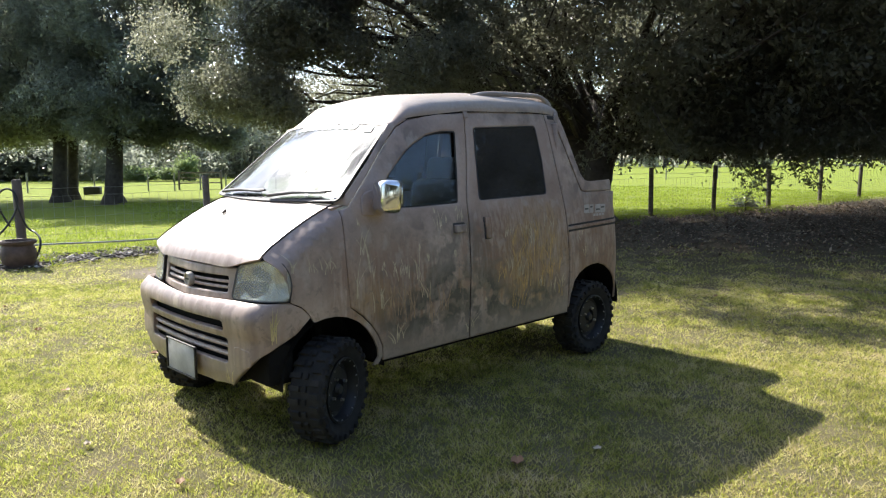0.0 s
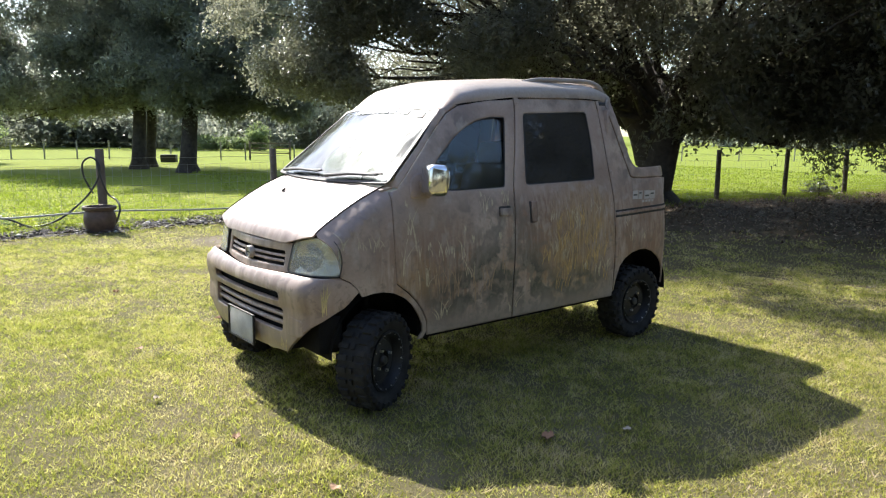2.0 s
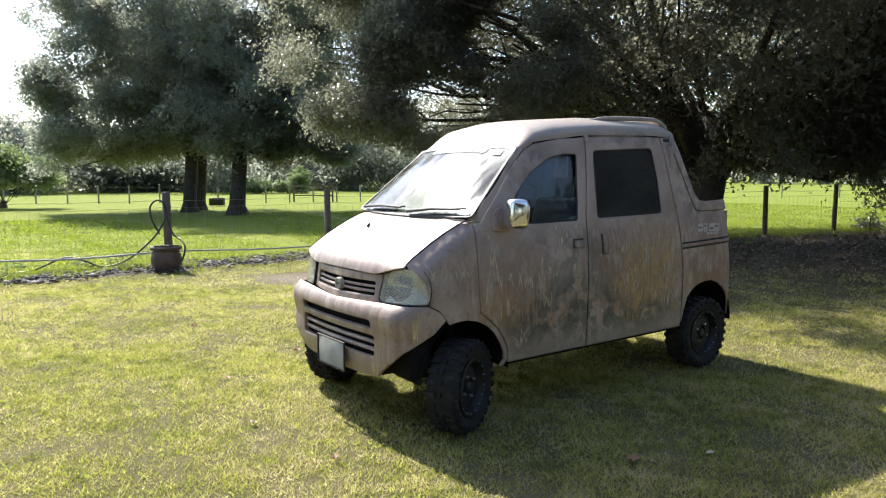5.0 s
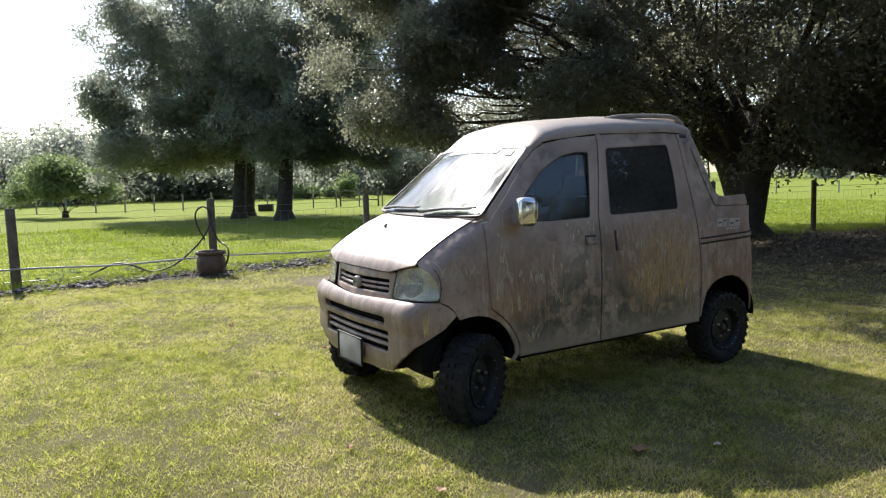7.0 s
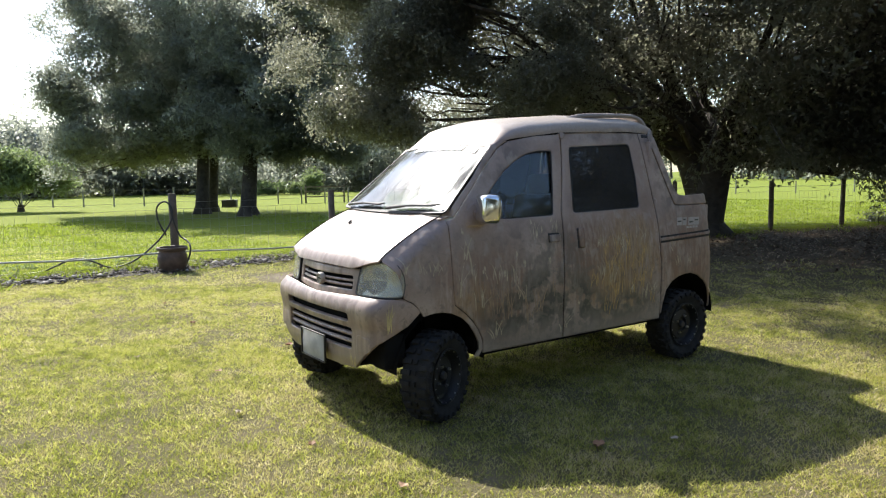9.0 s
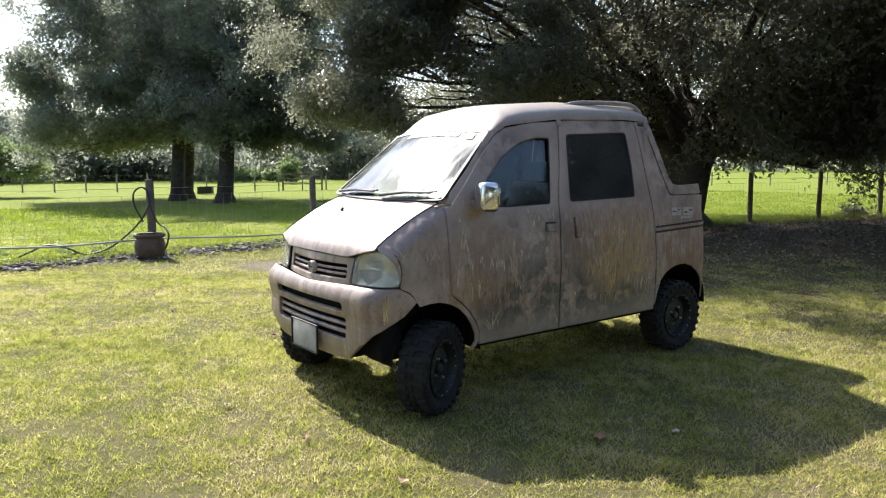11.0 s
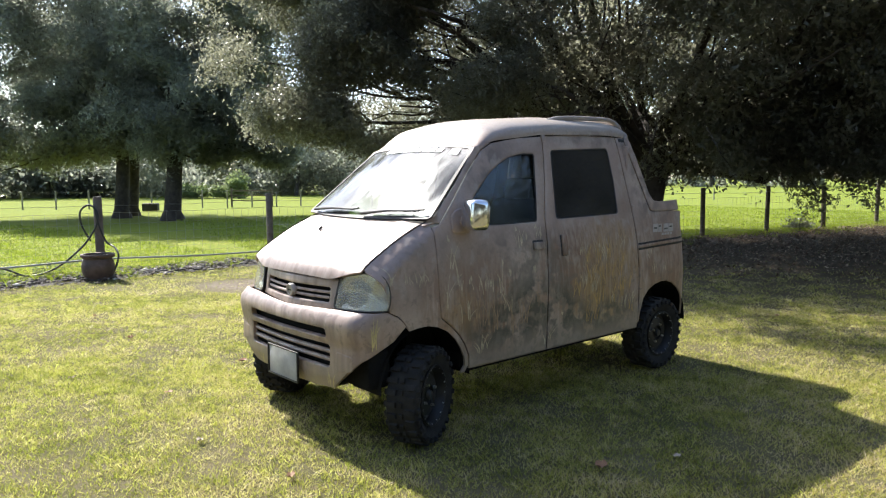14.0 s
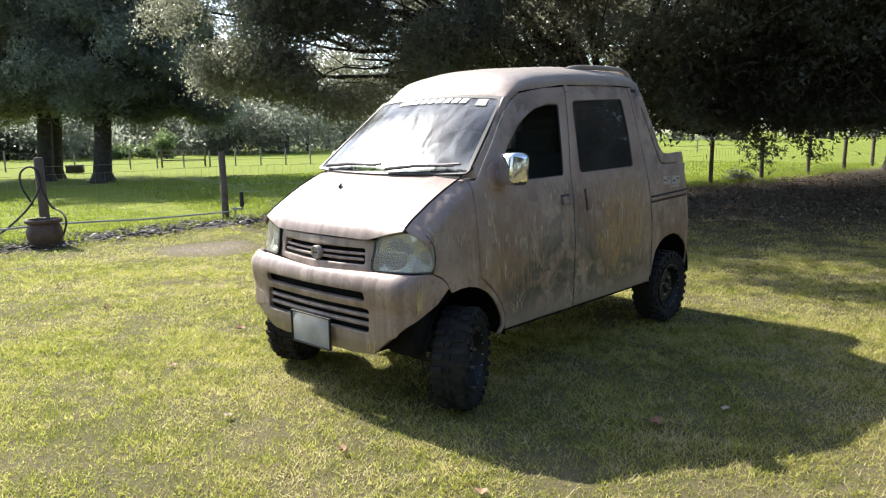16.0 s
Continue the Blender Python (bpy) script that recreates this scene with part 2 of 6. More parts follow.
def blade_mat():
    """Lawn blades: green, yellow-green and straw, by patch and by blade."""
    m = Mat("grass_blade")
    g = m.node("ShaderNodeNewGeometry")
    v = m.coords()
    total = None
    for src, lo, hi, share in ((g.outputs["Random Per Island"], 0, 1, 0.46), (m.noise(v, 0.9, 4), .34, .66, 0.30), (m.noise(v, 6.0, 3), .33, .67, 0.34)):
        part_ = m.grey(src, lo, hi, 0, share)
        if total is None:
            total = part_
        else:
            a = m.node("ShaderNodeMath", operation="ADD")
            m.link(total, a.inputs[0])
            m.link(part_, a.inputs[1])
            total = a.outputs[0]
    col = m.ramp(total, [(0.12, (0.085, 0.105, 0.03)), (0.38, (0.32, 0.345, 0.065)), (0.60, (0.58, 0.54, 0.185)), (0.86, (0.73, 0.61, 0.46))])
    m.base(m.mix(1.0, col, (0.78, 0.68, 0.64), "MULTIPLY"))
    m.put(Roughness=0.5)
    tr = m.node("ShaderNodeBsdfTranslucent")
    m.link(m.mix(1.0, col, (1.02, 1.15, 0.70), "MULTIPLY"), tr.inputs["Color"])
    mx = m.node("ShaderNodeMixShader")
    mx.inputs[0].default_value = 0.52
    m.link(m.bsdf.outputs[0], mx.inputs[1])
    m.link(tr.outputs[0], mx.inputs[2])
    m.link(mx.outputs[0], m.out.inputs["Surface"])
    return m.m


BLADE = blade_mat()
TUFT = leafy("tuft_blade", (0.11, 0.15, 0.035), (0.25, 0.29, 0.05), (0.34, 0.43, 0.045), 0.8, 0.5)


def sheen(m, least=0.04):
    """Mirror share of glass by the angle of view, the same from both sides of the sheet."""
    lw = m.node("ShaderNodeLayerWeight", Blend=0.5)
    p = m.node("ShaderNodeMath", operation="POWER")
    m.link(lw.outputs["Facing"], p.inputs[0])
    p.inputs[1].default_value = 5.0
    return m.grey(p.outputs[0], 0, 1, least, 1)


def glass(name, tint, rough=0.0):
    m = Mat(name)
    tr = m.node("ShaderNodeBsdfTransparent")
    tr.inputs[0].default_value = (*tint, 1)
    gl = m.node("ShaderNodeBsdfGlossy", Roughness=rough)
    gl.inputs[0].default_value = (1, 1, 1, 1)
    fr = sheen(m)
    mx = m.node("ShaderNodeMixShader")
    m.link(fr, mx.inputs[0])
    m.link(tr.outputs[0], mx.inputs[1])
    m.link(gl.outputs[0], mx.inputs[2])
    m.link(mx.outputs[0], m.out.inputs["Surface"])
    return m.m


def dusty_glass():
    """Windscreen glass: clean gloss by Fresnel, under a thin film of dust that scatters light."""
    m = Mat("windscreen_glass")
    v = m.coords((3, 3, 3))
    tr = m.node("ShaderNodeBsdfTransparent")
    tr.inputs[0].default_value = (0.6, 0.66, 0.66, 1)
    gl = m.node("ShaderNodeBsdfGlossy", Roughness=0.01)
    film = m.node("ShaderNodeBsdfGlossy", Roughness=0.2)
    fr = sheen(m, 0.05)
    mx, mf = m.node("ShaderNodeMixShader"), m.node("ShaderNodeMixShader")
    m.link(fr, mx.inputs[0])
    m.link(tr.outputs[0], mx.inputs[1])
    m.link(gl.outputs[0], mx.inputs[2])
    streak = m.noise(m.coords((2.0, 5.5, 2.0)), 1.6, 5, 0.62, 1.2)
    m.link(m.grey(streak, 0.38, 0.70, 0.008, 0.18), mf.inputs[0])
    m.link(mx.outputs[0], mf.inputs[1])
    m.link(film.outputs[0], mf.inputs[2])
    m.link(mf.outputs[0], m.out.inputs["Surface"])
    return m.m


SCREEN = dusty_glass()
def tinted_glass():
    """Dark film-tinted glass with a trace of dust."""
    m = Mat("tinted_glass")
    tr = m.node("ShaderNodeBsdfTransparent")
    tr.inputs[0].default_value = (0.07, 0.08, 0.09, 1)
    m.base((0.22, 0.21, 0.19))
    m.put(Roughness=0.05)
    fr = sheen(m, 0.085)
    gl = m.node("ShaderNodeBsdfGlossy", Roughness=0.03)
    df = m.node("ShaderNodeBsdfDiffuse")
    df.inputs[0].default_value = (0.30, 0.29, 0.27, 1)
    a, b = m.node("ShaderNodeMixShader"), m.node("ShaderNodeMixShader")
    m.link(m.grey(m.noise(m.coords(), 4, 4), 0.3, 0.7, 0.08, 0.16), a.inputs[0])
    m.link(tr.outputs[0], a.inputs[1])
    m.link(df.outputs[0], a.inputs[2])
    m.link(fr, b.inputs[0])
    m.link(a.outputs[0], b.inputs[1])
    m.link(gl.outputs[0], b.inputs[2])
    m.link(b.outputs[0], m.out.inputs["Surface"])
    return m.m


TINT = tinted_glass()
CLEAR = glass("door_glass", (0.74, 0.78, 0.77))
def hazy_lens():
    """Weathered headlamp plastic: partly clear, partly milky."""
    m = Mat("headlamp_lens")
    tr = m.node("ShaderNodeBsdfTransparent")
    tr.inputs[0].default_value = (0.92, 0.92, 0.86, 1)
    m.base((0.66, 0.64, 0.57))
    m.put(Roughness=0.1)
    mx = m.node("ShaderNodeMixShader")
    m.link(m.grey(m.noise(m.coords(), 5, 2), 0.3, 0.7, 0.22, 0.32), mx.inputs[0])
    m.link(tr.outputs[0], mx.inputs[1])
    m.link(m.bsdf.outputs[0], mx.inputs[2])
    m.link(mx.outputs[0], m.out.inputs["Surface"])
    return m.m


LENS = hazy_lens()


def ground_mat():
    m = Mat("grass_ground")
    v = m.coords()
    sep = m.node("ShaderNodeSeparateXYZ")
    m.link(v, sep.inputs[0])
    big, mid, fine = m.noise(v, 0.22, 3), m.noise(v, 1.6, 4), m.noise(v, 70, 5, 0.7)
    col = m.ramp(mid, [(0.3, (0.085, 0.078, 0.036)), (0.5, (0.13, 0.105, 0.062)), (0.72, (0.19, 0.15, 0.105))])
    col = m.mix(m.grey(big, 0.35, 0.65, 0, 0.5), col, (0.12, 0.12, 0.045))
    # pasture beyond the fence is greener
    l1, l2 = m.node("ShaderNodeMath", operation="MULTIPLY_ADD"), m.node("ShaderNodeMath", operation="MULTIPLY_ADD")
    for l, slope, rise in ((l1, 1.13, 17.9), (l2, 0.64, 15.8)):
        m.link(sep.outputs[0], l.inputs[0])
        l.inputs[1].default_value, l.inputs[2].default_value = slope, rise
    line = m.node("ShaderNodeMath", operation="MINIMUM")
    m.link(l1.outputs[0], line.inputs[0])
    m.link(l2.outputs[0], line.inputs[1])
    beyond = m.node("ShaderNodeMath", operation="SUBTRACT")
    m.link(sep.outputs[1], beyond.inputs[0])
    m.link(line.outputs[0], beyond.inputs[1])
    past = m.grey(beyond.outputs[0], 0.0, 1.6)
    col = m.mix(past, col, m.mix(m.grey(m.noise(v, 2.6, 5, 0.65), 0.34, 0.66), m.mix(m.grey(big, 0.3, 0.7), (0.12, 0.175, 0.014), (0.175, 0.225, 0.018)), (0.215, 0.25, 0.026)))
    col = m.mix(m.grey(fine, 0.42, 0.66, 0, 0.75), col, (0.075, 0.075, 0.028))
    # leaf litter under the oak, darkened and widened to deepen the tree's shade
    mp = m.node("ShaderNodeMapping")
    mp.inputs["Location"].default_value = (-8.5, -17.8, 0)
    m.link(v, mp.inputs["Vector"])
    sc = m.node("ShaderNodeVectorMath", operation="MULTIPLY")
    m.link(mp.outputs[0], sc.inputs[0])
    sc.inputs[1].default_value = (0.10, 0.14, 0)
    ln = m.node("ShaderNodeVectorMath", operation="LENGTH")
    m.link(sc.outputs[0], ln.inputs[0])
    wob = m.node("ShaderNodeMath", operation="MULTIPLY_ADD")
    m.link(mid, wob.inputs[0])
    wob.inputs[1].default_value = 0.7
    m.link(ln.outputs["Value"], wob.inputs[2])
    lit = m.mix(m.grey(fine, 0.45, 0.7), (0.040, 0.030, 0.020), (0.125, 0.088, 0.052))
    here = m.node("ShaderNodeMath", operation="MULTIPLY")
    m.link(m.grey(wob.outputs[0], 1.15, 2.05, 0.9, 0.0), here.inputs[0])
    m.link(m.grey(beyond.outputs[0], -0.4, 0.5, 1.0, 0.0), here.inputs[1])
    col = m.mix(here.outputs[0], col, lit)
    # bare sandy patches
    bare = None
    for cx, cy, r in ((-3.75, 9.65, 0.45), (-8.9, 6.9, 0.6)):
        d = m.node("ShaderNodeVectorMath", operation="DISTANCE")
        m.link(v, d.inputs[0])
        d.inputs[1].default_value = (cx, cy, 0)
        add = m.node("ShaderNodeMath", operation="MULTIPLY_ADD")
        m.link(mid, add.inputs[0])
        add.inputs[1].default_value = 1.6
        m.link(d.outputs["Value"], add.inputs[2])
        g = m.grey(add.outputs[0], r + 0.6, r + 1.15, 0.85, 0)
        col = m.mix(g, col, m.mix(m.grey(m.noise(v, 26, 5, 0.75), 0.38, 0.62), (0.085, 0.066, 0.048), (0.30, 0.255, 0.205)))
    m.base(col)
    m.put(Roughness=0.95)
    m.bsdf.inputs["Specular IOR Level"].default_value = 0.12
    m.bump(fine, 0.6, 0.02)
    return m.m


GROUND = ground_mat()

# ---- mesh tools ----
from mathutils.geometry import delaunay_2d_cdt


def mesh_part(name, verts, faces, mat, parent=None, smooth=True, label="", flat_from=None):
    me = bpy.data.meshes.new(name)
    me.from_pydata([tuple(v) for v in verts], [], faces)
    me.materials.append(mat)
    if smooth:
        me.polygons.foreach_set("use_smooth", [flat_from is None or i < flat_from for i in range(len(me.polygons))])
    me.update()
    ob = new(name, me)
    ob.parent = parent
    return tagged(ob, label)


def part(name, bm, mat, parent=None, label="", smooth=True):
    me = bpy.data.meshes.new(name)
    bm.normal_update()
    bm.to_mesh(me)
    bm.free()
    me.materials.append(mat)
    if smooth:
        me.polygons.foreach_set("use_smooth", [True] * len(me.polygons))
        me.set_sharp_from_angle(angle=radians(38))
    ob = new(name, me)
    ob.parent = parent
    return tagged(ob, label)


def add_box(bm, centre, size, bevel=0.0, m=None, segments=2):
    made = bmesh.ops.create_cube(bm, size=1.0, matrix=(m or Matrix()) @ Matrix.Translation(centre) @ Matrix.Diagonal((*size, 1)))
    if bevel:
        edges = list({e for v in made["verts"] for e in v.link_edges})
        bmesh.ops.bevel(bm, geom=edges, offset=bevel, segments=segments, profile=0.5, affect="EDGES")


def add_tube(bm, points, radius, sides=10, caps=True):
    """A round tube along points; radius is a number or one per point."""
    pts = [Vector(p) for p in points]
    rings, side = [], None
    for i, p in enumerate(pts):
        d = (pts[min(i + 1, len(pts) - 1)] - pts[max(i - 1, 0)]).normalized()
        if side is None:
            side = d.orthogonal().normalized()
        side = (side - d * side.dot(d)).normalized()
        other = d.cross(side)
        r = radius[i] if isinstance(radius, (list, tuple)) else radius
        rings.append([bm.verts.new(p + r * (side * math.cos(a) + other * math.sin(a))) for a in [2 * math.pi * k / sides for k in range(sides)]])
    for a, b in zip(rings, rings[1:]):
        for k in range(sides):
            bm.faces.new((a[k], a[(k + 1) % sides], b[(k + 1) % sides], b[k]))
    if caps:
        bm.faces.new(rings[0][::-1])
        bm.faces.new(rings[-1])


def add_lathe(bm, profile, sides=32, m=None):
    """Turns (radius, z) pairs round the z axis."""
    m = m or Matrix()
    rings = [[bm.verts.new(m @ Vector((r * math.cos(a), r * math.sin(a), z))) for a in [2 * math.pi * k / sides for k in range(sides)]] for r, z in profile]
    for a, b in zip(rings, rings[1:]):
        for k in range(sides):
            bm.faces.new((a[k], a[(k + 1) % sides], b[(k + 1) % sides], b[k]))


def smooth_curve(points, n=8):
    """Catmull-Rom through points of any dimension."""
    P = [np.array(p, float) for p in points]
    P = [2 * P[0] - P[1]] + P + [2 * P[-1] - P[-2]]
    out = []
    for a, b, c, d in zip(P, P[1:], P[2:], P[3:]):
        for k in range(n):
            s = k / n
            out.append(0.5 * (2 * b + (c - a) * s + (2 * a - 5 * b + 4 * c - d) * s * s + (3 * b - a - 3 * c + d) * s ** 3))
    out.append(P[-2])
    return [tuple(p) for p in out]


def inside(p, poly):
    x, y = p
    hit = False
    for (x0, y0), (x1, y1) in zip(poly, poly[1:] + poly[:1]):
        if (y0 > y) != (y1 > y) and x < (x1 - x0) * (y - y0) / (y1 - y0) + x0:
            hit = not hit
    return hit


def resample(poly, step):
    out = []
    for (x0, y0), (x1, y1) in zip(poly, poly[1:] + poly[:1]):
        n = max(1, math.ceil(math.hypot(x1 - x0, y1 - y0) / step))
        out += [(x0 + (x1 - x0) * k / n, y0 + (y1 - y0) * k / n) for k in range(n)]
    return out


def ring_inside(loop, gap):
    """Points a small way to the left of a closed line, one per point."""
    out = []
    for i, p in enumerate(loop):
        a, b = loop[i - 1], loop[(i + 1) % len(loop)]
        d = math.hypot(b[0] - a[0], b[1] - a[1]) or 1
        out.append((p[0] - gap * (b[1] - a[1]) / d, p[1] + gap * (b[0] - a[0]) / d))
    return out


def turn_of(loop):
    return sum(a[0] * b[1] - b[0] * a[1] for a, b in zip(loop, loop[1:] + loop[:1]))


def flat_mesh(outline, holes, step, gap=0.0):
    """Triangles of a flat region with holes: points, triangles, boundary edges."""
    loops = [resample(l, step) for l in [outline] + holes]
    pts, edges = [], []
    for l in loops:
        a = len(pts)
        pts += l
        edges += [(a + i, a + (i + 1) % len(l)) for i in range(len(l))]
    if gap:
        for k, l in enumerate(loops):
            if (turn_of(l) > 0) != (k == 0):
                l = l[::-1]
            line = np.array(l)
            for p in ring_inside(l, gap):
                if inside(p, loops[0]) and not any(inside(p, h) for h in loops[1:]) and np.hypot(*(line - p).T).min() > gap * 0.7:
                    pts.append(p)
    edge_pts = np.array(pts)
    lo, hi = edge_pts.min(0), edge_pts.max(0)
    for u in np.arange(lo[0] + step / 2, hi[0], step):
        for v in np.arange(lo[1] + step / 2, hi[1], step):
            p = (float(u), float(v))
            if inside(p, loops[0]) and not any(inside(p, h) for h in loops[1:]) and np.min(np.abs(edge_pts - p).max(1)) > step * 0.45:
                pts.append(p)
    vs, _, fs, *_ = delaunay_2d_cdt([Vector(p) for p in pts], edges, [], 0, 1e-6)
    keep = []
    for f in fs:
        c = (sum(vs[i][0] for i in f) / 3, sum(vs[i][1] for i in f) / 3)
        if inside(c, loops[0]) and not any(inside(c, h) for h in loops[1:]):
            keep.append(tuple(f))
    count = {}
    for f in keep:
        for a, b in ((f[0], f[1]), (f[1], f[2]), (f[2], f[0])):
            count[(a, b)] = count.get((a, b), 0) + 1
    rim = [e for e in count if (e[1], e[0]) not in count]
    return [(v[0], v[1]) for v in vs], keep, rim


def panel(name, outline, fmap, mat, parent, holes=(), step=0.05, thick=0.012, roll=0.003, label="", lift=0.0):
    """A sheet-metal panel: a flat outline with holes laid on the surface fmap(u, v), with a rolled edge and thickness.
    The outside is where d/du x d/dv points."""
    uv, tris, rim = flat_mesh(outline, list(holes), step, gap=min(.012, step * .25) if roll else 0.0)
    used = sorted({i for f in tris for i in f})
    back = {i: k for k, i in enumerate(used)}
    tris = [tuple(back[i] for i in f) for f in tris]
    rim = [(back[a], back[b]) for a, b in rim]
    uv = [uv[i] for i in used]
    edge = {i for e in rim for i in e}
    h, front, rear, norms = 0.018, [], [], []
    for i, (u, v) in enumerate(uv):
        p = Vector(fmap(u, v))
        n = (Vector(fmap(u + h, v)) - Vector(fmap(u - h, v))).cross(Vector(fmap(u, v + h)) - Vector(fmap(u, v - h)))
        n.normalize()
        norms.append(n)
        front.append(p + n * (lift - (roll if i in edge else 0)))
        rear.append(p + n * (lift - thick))
    n = len(front)
    faces = list(tris)
    flat = len(faces)
    faces += [(b + 0, a + 0, a + n, b + n) for a, b in rim]
    faces += [(c + n, b + n, a + n) for a, b, c in tris]
    ob = mesh_part(name, front + rear, faces, mat, parent, True, label, flat)
    # the surface's own normals on the outside, flat ones on rim and back; rolled edges lean outwards
    me, split = ob.data, []
    lean = [Vector() for _ in front]
    for a, b in rim:
        e = (front[b] - front[a]).normalized()
        for i in (a, b):
            lean[i] += e.cross(norms[i])
    for f in me.polygons:
        for i in f.vertices:
            if f.index < flat:
                split.append((norms[i] + (lean[i].normalized() * .8 if roll and i in edge and lean[i].length > 1e-6 else Vector())).normalized())
            else:
                split.append(f.normal)
    me.normals_split_custom_set([tuple(n) for n in split])
    return ob


def mirrored(fmap):
    """The surface on the other side; its outline runs with u reversed to keep the outside out."""
    return lambda u, v: (lambda p: (p[0], -p[1], p[2]))(fmap(-u, v))


def flip_u(poly):
    return [(-u, v) for u, v in poly][::-1]


def lerp(x, xs, ys):
    return float(np.interp(x, xs, ys))

# ---- ground ----
def grid_ground():
    """One sheet to the horizon: fine near the lawn, coarse far out."""
    ax = np.concatenate([np.linspace(-1500, -60, 14), np.linspace(-50, 50, 101), np.linspace(60, 1500, 14)])
    ay = np.concatenate([np.linspace(-1500, -20, 14), np.linspace(-15, 60, 76), np.linspace(75, 1500, 16)])
    verts, faces = [], []
    for y in ay:
        for x in ax:
            far = min(1.0, max(0.0, (math.hypot(x, y - 4) - 9) / 15))
            z = far * 0.06 * (noise.noise((x * 0.15, y * 0.15, 0)) - 0.2) if abs(x) < 60 and abs(y) < 75 else 0
            verts.append((x, y, z))
    n = len(ax)
    for j in range(len(ay) - 1):
        for i in range(n - 1):
            a = j * n + i
            faces.append((a, a + 1, a + n + 1, a + n))
    return tagged(mesh_part("ground", verts, faces, GROUND), "mown lawn and pasture of yellow-green grass", "ground", kind="structure")


ground = grid_ground()


def blades(name, centres, height, width, mat, rng, lean=0.6):
    """Many grass blades as one mesh: each a leaning tapered strip."""
    n = len(centres)
    ang = rng.uniform(0, 2 * np.pi, n)
    hgt = height * rng.uniform(0.5, 1.25, n)
    w = width * rng.uniform(0.7, 1.3, n)
    tip = rng.normal(0, lean, (n, 2)) * hgt[:, None]
    side = np.stack([np.cos(ang), np.sin(ang)], 1) * w[:, None]
    v = np.zeros((n, 3, 3))
    v[:, 0, :2], v[:, 1, :2] = centres[:, :2] - side, centres[:, :2] + side
    v[:, 2, :2] = centres[:, :2] + tip
    v[:, 2, 2] = hgt
    v[:, :, 2] += centres[:, 2:3] - 0.004
    return quick_mesh(name, v.reshape(-1, 3), np.arange(n * 3).reshape(n, 3), mat)


def quick_mesh(name, verts, quads, mat):
    me = bpy.data.meshes.new(name)
    k = quads.shape[1]
    me.vertices.add(len(verts))
    me.vertices.foreach_set("co", np.ascontiguousarray(verts, dtype=np.float32).ravel())
    me.loops.add(quads.size)
    me.loops.foreach_set("vertex_index", quads.astype(np.int32).ravel())
    me.polygons.add(len(quads))
    me.polygons.foreach_set("loop_start", np.arange(0, quads.size, k, dtype=np.int32))
    me.update(calc_edges=True)
    me.materials.append(mat)
    return new(name, me)


def lawn():
    rng = np.random.default_rng(3)
    pts = []
    # densest round the van's nose, thinning outward on all sides
    for y0, y1, per, soft in ((1.2, 5.6, 8400, 0.7), (4.2, 9.2, 4700, 1.2), (6.8, 13.6, 1500, 2.0), (-5.0, 19.0, 240, 4.0)):
        half = 2.2 + 0.82 * y1 + (2.0 if y0 < 0 else 0)
        n = int(per * 2 * half * (y1 - y0))
        p = np.stack([rng.uniform(-half, half, n), rng.uniform(y0, y1, n)], 1)
        edge = np.minimum(half - np.abs(p[:, 0]), np.minimum(p[:, 1] - y0, y1 - p[:, 1]))
        pts.append(p[edge / soft > rng.random(n)])
    p = np.concatenate(pts)
    # clumps and thin spots; dark litter under the oak, blades thinned to deepen its shade
    tuft = np.array([noise.noise((x * 2.1, y * 2.1, 3)) + 0.5 * noise.noise((x * 9, y * 9, 5)) for x, y in p])
    keep = tuft > rng.uniform(-1.3, 0.2, len(p))
    bare = (np.hypot(p[:, 0] + 3.75, p[:, 1] - 9.65) < 0.7) | (np.hypot(p[:, 0] + 8.9, p[:, 1] - 6.9) < 0.5)
    litter = np.hypot((p[:, 0] - 8.5) * 0.10, (p[:, 1] - 17.8) * 0.14) + 0.2 * tuft
    ok = keep & ~(bare & (rng.random(len(p)) < 0.9)) & (rng.random(len(p)) < np.clip((litter - 0.9) / 0.7, 0.02, 1))
    p, tuft = p[ok], tuft[ok]
    c = np.concatenate([p, np.zeros((len(p), 1))], 1)
    far = np.clip((p[:, 1] - 4.0) / 8.0, 0, 1)
    high = 0.027 * (1 + 0.55 * np.clip(tuft, -0.8, 0.9)) * np.where(rng.random(len(p)) < 0.006, 2.0, 1.0)
    return tagged(blades("lawn_grass", c, high, 0.0031 + 0.0022 * far, BLADE, rng, 0.85), "short mown yellow-green lawn grass", "grass", kind="stuff")


lawn()

# ---- the lifted pickup van ----
van = tagged(new("pickup_van"), "lifted crew-cab mini pickup van in hand-sponged brown camouflage, parked on grass", "van")
van.matrix_world = pose(-1.116, 4.235, 0, 0, 0, 45.2)   # local x to the tail, y to the far side, origin under the front axle

PZ = [0, .35, .5, .8, 1.1, 1.25, 1.73, 1.9, 2.2]
PW = [.73, .735, .745, .75, .72, .685, .575, .52, .4]
HX = [-.47, -.435, -.428, -.41, -.375, -.33, -.2, -.1, 0, .06, .2]
HZ = [.84, .915, .960, 1.008, 1.040, 1.073, 1.152, 1.205, 1.25, 1.272, 1.32]


def hood_z(x, y):
    q = (y / 0.6) ** 2
    e = x - 0.035 * q
    return sum(lerp(e + d, HX, HZ) for d in (-.008, 0, .008)) / 3 + 0.012 - 0.012 * q * q


